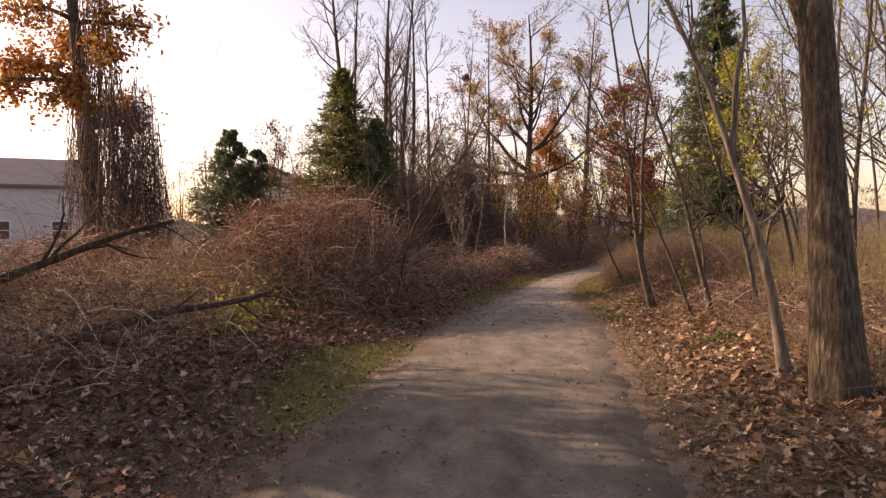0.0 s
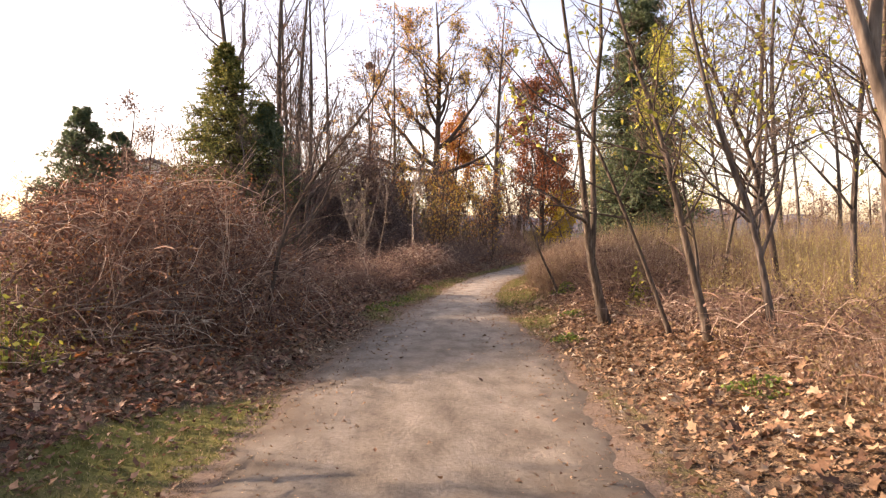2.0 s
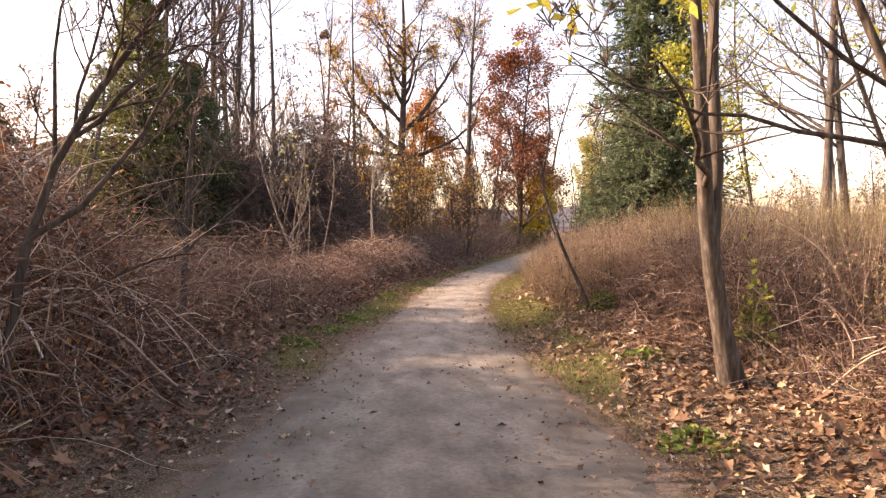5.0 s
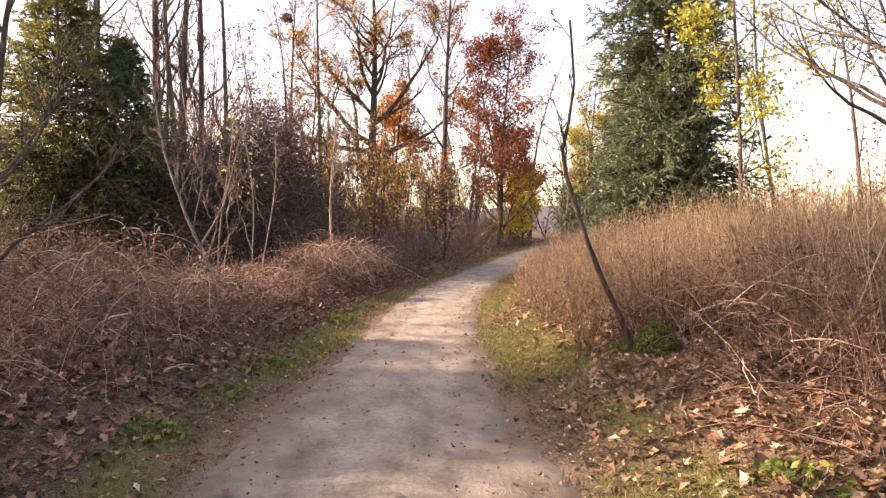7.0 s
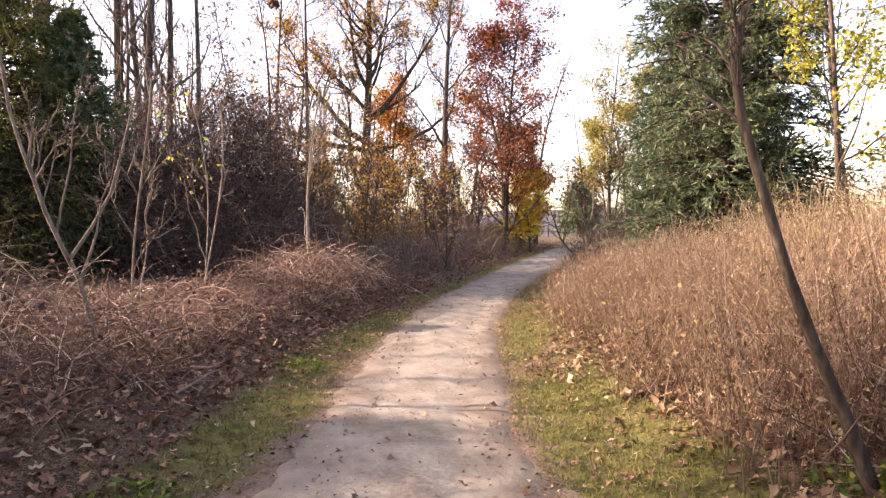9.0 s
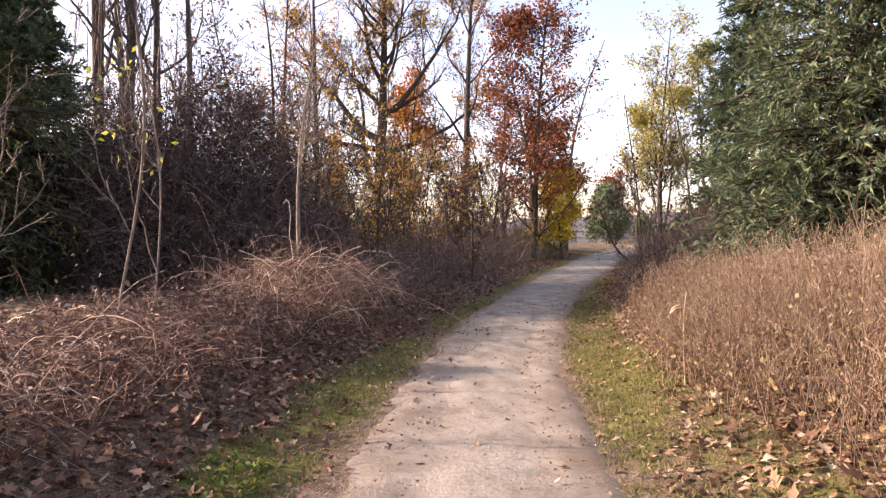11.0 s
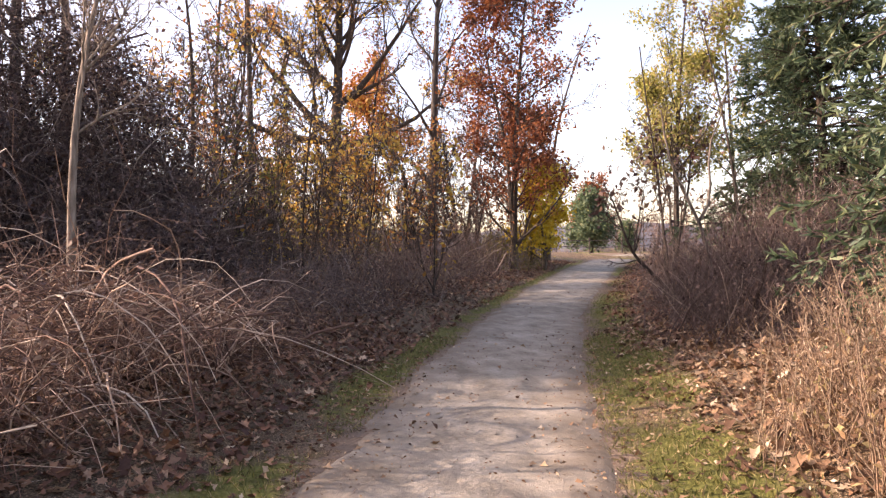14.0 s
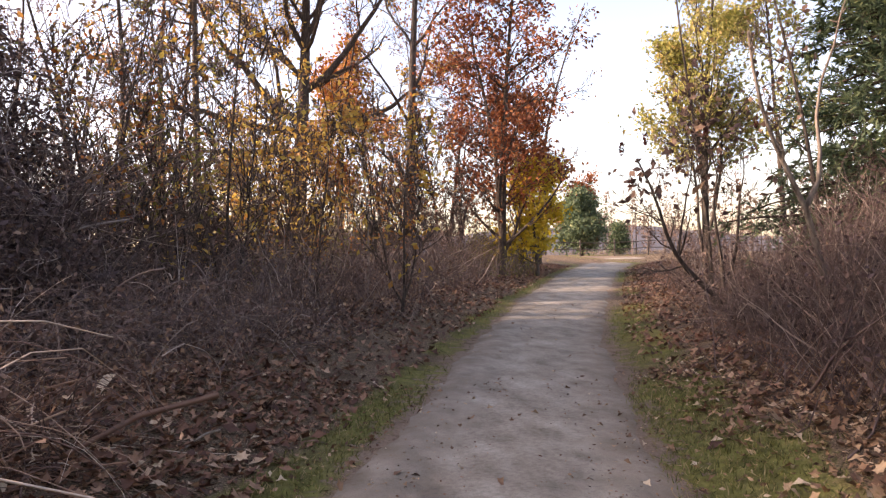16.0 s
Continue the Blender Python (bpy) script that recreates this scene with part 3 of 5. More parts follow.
for x, y, h, r, lx, ly in ((5.6, 9.4, 7.5, 0.036, -1.6, 0.5), (7.4, 10.2, 9, 0.042, -1.2, 0.6), (8.4, 13.5, 9, 0.06, -0.5, 0.4), (9.3, 11.5, 10, 0.06, 0.3, 0.3), (10.4, 15.0, 9, 0.07, -0.8, 0.6),
                           (7.9, 16.6, 7.5, 0.045, 0.5, 0.4), (11.8, 13.0, 11, 0.07, 0.4, -0.3), (9.6, 17.5, 7, 0.05, -0.6, 0.2), (12.6, 17.6, 9, 0.08, 0.2, 0.8)):
    tree("young_tree", x, y, "thin bare young tree with sparse yellow-green leaves", h, r, (lx, ly), 0.2, 16, 0.36, 48, mat=BARK_GREY if r > 0.05 else BARK_SAP, leaves=L_LIME if h < 9.5 else L_OLIVE,
         leaf_n=520, leaf_size=0.032, leaf_low=1.8, group="young trees on the bank", wander=0.8, sub=8, twigs=7)
for x, y, h, r in ((13.2, 23.6, 13, 0.13), (15.4, 25.2, 14, 0.13), (17.5, 22.0, 12, 0.09), (19, 27, 12, 0.09), (16.5, 30.5, 11, 0.08), (21, 32, 12, 0.09)):
    tree("bare_tree", x, y, "grey-barked tree with thin yellowing foliage beyond the weeds", h, r, (rng.uniform(-1.5, 1.5), 0.5), 0.22, 13, 0.36, 48, mat=BARK_GREY, leaves=L_LIME, leaf_n=700,
         leaf_size=0.06, leaf_low=3, group="trees beyond the weeds", wander=0.5)

# leaning stem with a mossy foot, out of the weeds
tree("leaning_sapling", 5.32, 19.3, "dark bent sapling leaning over the lane from a mossy foot", 4.0, 0.034, (0, 0), 0.4, 9, 0.2, 42, mat=BARK_SAP, wander=0.3, sub=4, twigs=4,
     spine=((-0.18, 0, 0.42), (-0.37, 0, 0.66), (-0.51, 0, 1.0), (-0.64, 0, 1.38), (-0.71, 0, 1.67), (-0.82, 0, 1.92), (-0.9, 0, 2.15), (-0.7, 0, 2.35), (-0.6, 0.05, 2.7), (-0.68, 0.1, 3.4)))

spruce(12.0, 29.5, "tall dense dark green spruce beyond the weeds", 12.6, 2.8, NEEDLE, 0.5, 14, 0.08, 0.75)
spruce(15.6, 36.9, "dark green spruce standing behind another", 8.8, 2.65, NEEDLE, 0.15, 14, 0.08, 0.8)
tree("slender_tree", 11.9, 26.4, "slender pale tree with bright yellow-green leaves before a spruce", 11.0, 0.06, (0.6, 0.2), 0.2, 20, 0.19, 55, mat=BARK_SAP, leaves=L_LIME, leaf_n=4600, leaf_size=0.055, leaf_low=2.2)
tree("locust_tree", 15.8, 42.4, "narrow airy tree with fading yellow-green leaves", 8.8, 0.10, (0.2, 0.3), 0.3, 28, 0.27, 46, mat=BARK_SAP, leaves=L_LOCUST, leaf_n=12000, leaf_size=0.055, leaf_low=3.0, forks=((0.6, 0.5, 0.3, 5.5, 0.05), (0.5, -0.5, 0.2, 5.0, 0.045)))
tree("locust_tree", 16.8, 41.0, "thin tree with pale olive leaves", 8.0, 0.07, (-0.3, 0.2), 0.28, 18, 0.25, 42, mat=BARK_SAP, leaves=L_LOCUST, leaf_n=3600, leaf_size=0.06, leaf_low=3.4)
sumac = tree("sumac_shrub", 12.35, 37.2, "bare dark sumac with drooping seed heads and a bent stem", 3.3, 0.05, (0, 0), 0.3, 10, 0.36, 50, mat=BARK_DARK, leaves=L_DEAD, leaf_n=300, leaf_size=0.07,
     leaf_low=1.8, spine=((-0.2, 0, 0.35), (-0.55, 0, 0.6), (-0.9, 0, 0.9), (-1.1, 0, 1.3), (-1.2, 0, 1.8), (-1.5, 0, 2.3)), forks=((0.2, 0.5, 0.2, 2.6, 0.034), (0.25, 0.1, 0.5, 3.0, 0.034), (1.2, 0.2, 0.1, 1.6, 0.02)), category="shrub")
for sx, sz in ((-1.72, 2.45), (-1.6, 2.0), (-1.35, 2.6), (-0.4, 2.75), (0.45, 2.9)):
    q = rand_dirs(60) * np.array([0.028, 0.028, 0.085])
    part("seed_head", leaf_cards(Soup(), q + np.array([sx, 0.02, sz]), 0.022), L_SUMAC, sumac, "dark red drooping seed head")
tree("sapling", 11.4, 34.5, "thin pale forked sapling at the edge of the brush", 4.6, 0.04, (0, 0), 0.6, 6, 0.2, 38, mat=PALE_BARK, spine=((-0.13, 0, 0.5), (-0.28, 0, 1.1), (-0.42, 0, 1.55), (-0.75, 0, 2.0), (-0.95, 0, 2.6), (-1.0, 0, 3.1)),
     forks=((1.4, 0.75, 0.0, 2.3, 0.026),), group="saplings by the lane", sub=4, twigs=4)
tree("sapling", 12.9, 38.4, "thin bare stem among brown brush", 5.5, 0.035, (0.2, 0.3), 0.3, 8, 0.3, 42, mat=BARK_SAP, group="saplings by the lane", sub=4, twigs=5)
tree("sapling", 13.8, 37.0, "thin bare stem with a few hanging withered leaves", 6.0, 0.04, (-0.3, 0.3), 0.3, 9, 0.32, 42, mat=BARK_SAP, group="saplings by the lane", sub=5, twigs=5, leaves=L_DEAD, leaf_n=160, leaf_size=0.06, leaf_low=2)

# ---- trees on the shaded side ----
tree("vine_tree", -13.0, 25.0, "old trunk draped in hanging vines with orange oak leaves", 17, 0.42, (-1.0, 0), 0.3, 18, 0.22, 75, mat=BARK_OAK, leaves=L_ORANGE, leaf_n=11000, leaf_size=0.10, leaf_low=4.3, up=-0.07, wander=0.2)
spruce(-10.4, 32.6, "small dense green spruce with a ragged top", 6.6, 2.8, NEEDLE, 0.2, 12, 0.08, 0.82)
spruce(-9.3, 33.4, "small green spruce crowded against its neighbour", 5.7, 2.5, NEEDLE, 0.2, 12, 0.08, 0.82)
spruce(-5.9, 39.0, "broad green spruce with yellowing tips", 11.2, 4.6, NEEDLE_WARM, 0.3, 11, 0.085, 0.88)
spruce(-4.0, 39.8, "dark green spruce beside a yellowing one", 8.4, 3.6, NEEDLE, 0.3, 11, 0.085, 0.85)
tree("poplar_tree", -5.6, 45.5, "tall bare grey tree that splits into two stems", 21, 0.30, (-2.0, 0.5), 0.5, 12, 0.34, 50, mat=BARK_GREY, forks=((9.5, 0.9, 0.2, 10, 0.16),), wander=0.5, fine=2.8)
for x, y, h, r, lx in ((-3.9, 45.6, 21, 0.26, 0.3), (-2.9, 44.8, 20, 0.24, 0.5), (-2.2, 45.8, 19, 0.2, 0.2), (-1.2, 46.5, 18, 0.17, 0.9), (-3.2, 47.5, 20, 0.2, -0.8), (-6.6, 43.0, 15, 0.22, 1.6)):
    tree("tall_bare_tree", x, y, "tall grey trunk hung with vines above dark brush", h, r, (lx, 0.3), 0.3, 14, 0.26, 40, mat=BARK_GREY, group="vine-hung trunks", wander=0.5, fine=2.6, up=0.16)
tree("thin_tree", 3.75, 54.0, "straight thin dark trunk with short bare limbs", 19, 0.17, (0.2, 0.2), 0.3, 16, 0.22, 60, mat=BARK_DARK, wander=0.2, fine=2.8, leaves=L_ORANGE, leaf_n=500, leaf_size=0.09, leaf_low=8)
tree("great_oak", 7.5, 61.6, "great dark oak with wide limbs and thinning orange leaves", 21, 0.45, (0.6, 0), 0.3, 18, 0.42, 55, mat=BARK_DARK, leaves=L_GOLD, leaf_n=8000, leaf_size=0.10, leaf_low=9.5, up=0.05,
     forks=((6.3, 6.6, 0.5, 3.4, 0.21), (6.6, -8.6, -0.5, 1.4, 0.2), (7.1, -5.6, 0.5, 7.0, 0.23), (8.6, 5.2, -0.4, 7.2, 0.2), (3.2, -1.9, 0.6, 10.0, 0.2), (10.6, -2.2, 0.3, 8.0, 0.17), (11.2, 2.0, -0.6, 7.5, 0.15), (5.6, -7.0, 0.8, 0.3, 0.13)),
     wander=1.0, fine=3.4, sub=10, twigs=8, category="oak")
tree("orange_tree", 10.0, 67.0, "small tree with glowing orange leaves behind the oak", 12, 0.14, (0, 0), 0.2, 16, 0.38, 55, mat=BARK_DARK, leaves=L_ORANGE, leaf_n=8500, leaf_size=0.12, leaf_low=1.5, fine=2.8)
tree("orange_tree", 5.0, 60.0, "small tree with orange and yellow leaves", 6.5, 0.09, (0, 0), 0.2, 12, 0.38, 55, mat=BARK_DARK, leaves=L_GOLD, leaf_n=2200, leaf_size=0.10, leaf_low=1, fine=2.8)
tree("tall_bare_tree", 12.1, 57.5, "tall straight grey trunk with bare upright limbs", 20, 0.27, (0.6, 0), 0.3, 15, 0.3, 42, mat=BARK_GREY, wander=0.3, fine=3.0, group="wood edge trees", leaves=L_ORANGE, leaf_n=500, leaf_size=0.10, leaf_low=9)
tree("russet_oak", 15.3, 54.6, "slim oak with a column of russet leaves", 14.5, 0.17, (0.5, 0), 0.06, 46, 0.3, 62, mat=BARK_DARK, leaves=L_RED, leaf_n=14000, leaf_size=0.095, leaf_low=2.2, fine=2.6, category="oak", forks=((1.5, -0.9, 0.2, 10.0, 0.12),))
tree("yellow_maple", 17.1, 55.2, "low maple with bright yellow leaves", 4.4, 0.09, (0, 0), 0.10, 18, 0.48, 66, mat=BARK_DARK, leaves=L_YELLOW, leaf_n=4200, leaf_size=0.11, leaf_low=1.2, fine=2.6)
tree("russet_oak", 17.3, 57.4, "small oak with dark russet leaves over a yellow maple", 7.6, 0.10, (0.3, 0), 0.2, 18, 0.42, 64, mat=BARK_DARK, leaves=L_RED, leaf_n=4600, leaf_size=0.11, leaf_low=4.2, fine=2.6, category="oak")
for i in range(30):
    y = rng.uniform(48, 78)
    x = lane(y)[0] - rng.uniform(2.0, 17) if y < 66 else rng.uniform(-14, 20)
    if 3.5 < x < 11.5 and y < 64:
        x -= 8.0
    h = rng.uniform(7, 16)
    tree("wood_edge_tree", x, y, "tall thin bare tree at the edge of the wood", h, h * rng.uniform(0.006, 0.011), (rng.uniform(-0.8, 1.2), 0), 0.1, 16, 0.24, 42, mat=BARK_DARK,
         leaves=(L_ORANGE, L_DEAD, L_DEAD, L_RED)[i % 4], leaf_n=380, leaf_size=0.09, leaf_low=3, group="wood edge trees", wander=1.0, fine=3.0, twigs=4)

for i in range(36):
    y = rng.uniform(41, 64)
    x = lane(y)[0] - rng.uniform(1.6, 11.0)
    h = rng.uniform(3.2, 7.0)
    tree("understory_shrub", x, y, "many-stemmed bare shrub in the wood's shade", h, 0.028, (rng.uniform(-0.6, 0.6), 0), 0.05, 10, 0.34, 34, mat=BARK_DARK, group="understory shrubs", wander=0.5, fine=3.0, sub=5, twigs=4,
         forks=((0.3, 0.8, 0.2, h * 0.75, 0.022), (0.25, -0.9, 0.1, h * 0.8, 0.022)), leaves=(L_DEAD, L_OLIVE, L_GOLD, L_DEAD, L_ORANGE)[i % 5], leaf_n=380, leaf_size=0.07, leaf_low=0.3, up=0.14, category="shrub")

# young stems in the shaded brambles
tree("forked_sapling", 0.81, 23.4, "pale forked sapling rising from brambles", 4.0, 0.027, (0, 0), 0.4, 9, 0.26, 38, mat=PALE_BARK, spine=((-0.11, 0, 0.6), (-0.17, 0, 0.9), (-0.4, 0, 1.2), (-0.52, 0, 1.62), (-0.56, 0, 1.95), (-0.75, 0, 2.15), (-0.78, 0.05, 2.8), (-0.9, 0.1, 3.5)),
     forks=((0.75, 0.3, 0.1, 1.1, 0.016), (1.0, 0.9, 0.2, 2.5, 0.018), (1.3, 0.25, -0.1, 1.6, 0.012)), group="pale saplings", sub=4, twigs=4)
tree("pale_sapling", 3.03, 32.2, "pale dead sapling wrapped in brown vine", 4.8, 0.05, (-0.1, 0.2), 0.42, 16, 0.38, 35, mat=PALE_SAP, group="pale saplings", sub=6, twigs=6)
tree("pale_sapling", 0.85, 31.0, "thin pale two-stemmed sapling before dark vines", 4.0, 0.016, (0.2, 0.2), 0.35, 6, 0.35, 35, mat=PALE_SAP, forks=((0.8, -0.6, 0.1, 2.6, 0.012),), group="pale saplings", leaves=L_LIME, leaf_n=40, leaf_size=0.06, leaf_low=1.5, sub=4, twigs=3)
tree("pale_sapling", 1.2, 27.4, "thin pale sapling in the brambles", 3.2, 0.015, (0.3, 0.2), 0.3, 6, 0.4, 35, mat=PALE_SAP, group="pale saplings", sub=4, twigs=4)
tree("pale_sapling", 0.55, 26.0, "thin yellow-brown sapling cluster", 3.2, 0.014, (-0.2, 0.2), 0.2, 8, 0.4, 30, mat=PALE_SAP, group="pale saplings", forks=((0.3, 0.4, 0.1, 2.4, 0.012),), sub=4, twigs=4)
tree("pale_sapling", 8.4, 45.5, "thin crooked pale stem in brown brush", 4.2, 0.03, (0.3, 0.2), 0.4, 6, 0.34, 40, mat=PALE_SAP, group="pale saplings", sub=4, twigs=4)
# arching bare branches out of the large bramble mound
tree("arching_shrub", -1.0, 14.4, "dark bare shrub arching out of the brambles", 3.9, 0.036, (0, 0), 0.25, 12, 0.34, 40, mat=BARK_DARK, spine=((0.1, 0, 0.9), (0.35, 0, 1.7), (0.8, -0.05, 2.4), (1.3, -0.1, 3.0), (1.75, -0.1, 3.6), (2.0, -0.1, 4.3)),
     forks=((1.0, 1.3, 0.6, 1.8, 0.024), (0.9, 0.3, 0.8, 2.8, 0.024), (1.6, 0.9, -0.2, 1.2, 0.018)), wander=0.5, category="shrub", sub=7, twigs=6)
tree("bare_shrub", -0.8, 19.5, "tangled reddish bare shrub behind the brambles", 4.6, 0.05, (0.4, 0.6), 0.1, 16, 0.42, 40, mat=BARK_GREY, wander=0.6, category="shrub", sub=8, twigs=7)
tree("bare_shrub", -2.6, 20.5, "tangled reddish bare shrub behind the brambles", 4.0, 0.05, (-0.3, 0.6), 0.1, 16, 0.42, 40, mat=BARK_GREY, wander=0.6, category="shrub", sub=8, twigs=7)

# ---- thickets on the shaded side ----
thicket("bramble_mound", -3.0, 15.9, 2.5, 4.0, 2.9, "large mound of tangled reddish-brown bramble canes", 26000, 0, leaf_n=24000, leaf_mat=L_RUST, length=1.3, keep=1.1, thick=0.0045)
thicket("bramble_mound", -4.8, 12.2, 2.6, 3.0, 1.25, "low mound of dark tangled brambles with green leaves", 5000, 0, leaf_n=2600, leaf_mat=L_OLIVE, length=1.2)
thicket("bramble_mound", -8.6, 15.5, 3.2, 3.6, 1.9, "mound of rust-brown brambles under an old trunk", 6000, 0, leaf_n=6000, leaf_mat=L_RUST, length=1.3, thick=0.005)
thicket("bramble_mound", -4.6, 7.6, 2.4, 3.0, 0.9, "low dark brambles in shade", 3500, 0, leaf_n=2000, length=1.1)
thicket("bramble_patch", -0.6, 21.4, 2.2, 3.2, 1.2, "grey-brown tangle of bramble canes", 5000, -20, leaf_n=2500, keep=1.1)
thicket("bramble_patch", 0.2, 25.5, 2.4, 4.0, 0.55, "low tangle of brown bramble canes", 11000, -18, leaf_n=4000, keep=1.35)
thicket("bramble_patch", -3.4, 26, 3.0, 5.0, 1.6, "dark brush of bare stems and withered leaves", 5000, 0, leaf_n=5000, mat=VINE)
thicket("bramble_hump", 3.2, 31.3, 1.7, 3.0, 1.25, "hump of pale arching bramble canes", 8500, -22, leaf_n=1800, keep=1.35, length=1.7, thick=0.0036, arch=0.28)
thicket("bramble_patch", 2.0, 28.2, 1.8, 2.8, 0.6, "low brown bramble canes over dead leaves", 3500, -22, leaf_n=3000, keep=1.35)
thicket("bramble_patch", 4.6, 35.6, 2.2, 3.4, 0.95, "low dark bramble tangle over dead leaves", 5000, -24, leaf_n=3500, keep=1.35, mat=VINE)
thicket("brush", 6.4, 42.0, 2.6, 5.5, 1.6, "dense brown brush of thin bare stems", 6500, -26, leaf_n=4200, keep=1.35, mat=VINE, category="brush", length=1.5, arch=0.04, rise=1.3)
thicket("brush", 11.0, 50.5, 2.2, 6.0, 2.0, "dense reddish-brown brush below the trees", 6000, -28, leaf_n=5200, keep=1.35, mat=VINE, category="brush", length=1.7, arch=0.04, rise=1.3, thick=0.005)
thicket("brush", 15.8, 57.5, 2.0, 5.5, 1.9, "brown brush with fading leaves at the lane's bend", 4000, -28, leaf_n=5000, leaf_mat=L_OLIVE, keep=0.6, mat=VINE, category="brush", length=1.7, arch=0.04, rise=1.3, thick=0.006, leaf_size=0.05)
thicket("brush", 7.5, 56, 4.5, 5.0, 2.6, "brown and yellow undergrowth beneath the oak", 6000, 0, leaf_n=7000, leaf_mat=L_OLIVE, mat=VINE, category="brush", length=2.0, arch=0.04, rise=1.3, thick=0.008, leaf_size=0.06)
thicket("vine_mound", 0.4, 39.6, 3.3, 2.7, 6.4, "dark towering mound of dead vines and withered leaves", 26000, 0, leaf_n=34000, leaf_size=0.055, mat=DARK_VINE, leaf_mat=L_VINE, category="vines", length=1.5, thick=0.005)
thicket("vine_mound", -2.6, 42.0, 3.0, 2.6, 6.6, "dark dead vines climbing the tall trunks", 15000, 0, leaf_n=17000, leaf_size=0.06, mat=DARK_VINE, leaf_mat=L_VINE, category="vines", length=1.8, thick=0.006)
thicket("vine_mound", 2.6, 37.6, 1.9, 2.0, 2.6, "dark purple-brown vine tangle", 9000, 0, leaf_n=11000, leaf_size=0.05, mat=DARK_VINE, leaf_mat=L_VINE, category="vines")
thicket("vine_mound", 2.6, 46.0, 2.0, 2.6, 3.2, "dark dead vines over low brush", 5000, 0, leaf_n=8000, leaf_size=0.055, mat=DARK_VINE, leaf_mat=L_VINE, category="vines", thick=0.006)
thicket("vine_mound", 4.0, 52.6, 1.5, 1.4, 4.1, "dark vine-wrapped stump below a thin trunk", 12000, 0, leaf_n=16000, leaf_size=0.06, mat=DARK_VINE, leaf_mat=L_VINE, category="vines", thick=0.006)


thicket("vine_column", 3.05, 32.18, 0.13, 0.13, 1.9, "brown vine wrapped round a pale dead sapling", 500, 0, leaf_n=260, leaf_size=0.045, mat=CANE, category="vines", length=0.5, thick=0.005)
thicket("vine_column", -11.2, 24.5, 1.1, 1.0, 7.6, "shaggy brown mass of vines beside an old trunk", 4500, 0, leaf_n=6000, leaf_size=0.05, mat=VINE, category="vines", thick=0.006)


def hanging_vines(x, y, spread, top, n, label):
    """Strands that hang from the limbs down to the ground."""
    e = rooted("hanging_vines", x, y, label, "vines", kind="stuff")
    a = np.clip(rng.normal(size=(n, 2)), -1.5, 1.5) * spread
    ht = top * rng.uniform(0.35, 1.0, n) * np.exp(-0.25 * (np.linalg.norm(a, axis=1) / spread) ** 2)
    S = np.stack([a[:, 0], a[:, 1], ht], -1)
    P = curves(S, np.tile([0, 0, -1.0], (n, 1)) + 0.1 * rng.normal(size=(n, 3)), ht * rng.uniform(0.4, 1.0, n), 9, 0.45, 0.13)
    soup = Soup().tubes(P, np.full((n, 9), 0.011) * rng.uniform(0.5, 1.8, (n, 1)), 3)
    Q, Rq = shoots(P, np.full((n, 9), 0.008), 9, 0.0, 1.0, 60, 0.09, 4, 0.15, 0.2, 0.8, 0.5)
    part("strandwork", soup.tubes(Q, Rq, 3), VINE, e, kind="stuff")
    C = Q.reshape(-1, 3)
    part("foliage", leaf_cards(Soup(), C[rng.integers(0, len(C), n * 14)], 0.05), L_DEAD, e, kind="stuff")


hanging_vines(-12.8, 24.7, 0.5, 15, 240, "brown vines hanging thickly from an old trunk")
hanging_vines(-11.2, 24.6, 0.6, 8.0, 260, "shaggy brown column of hanging vines")
hanging_vines(-3.2, 45.0, 1.2, 13, 170, "grey vines hanging between tall trunks")
hanging_vines(-0.6, 43.5, 1.3, 9, 170, "grey tangle of hanging vines")

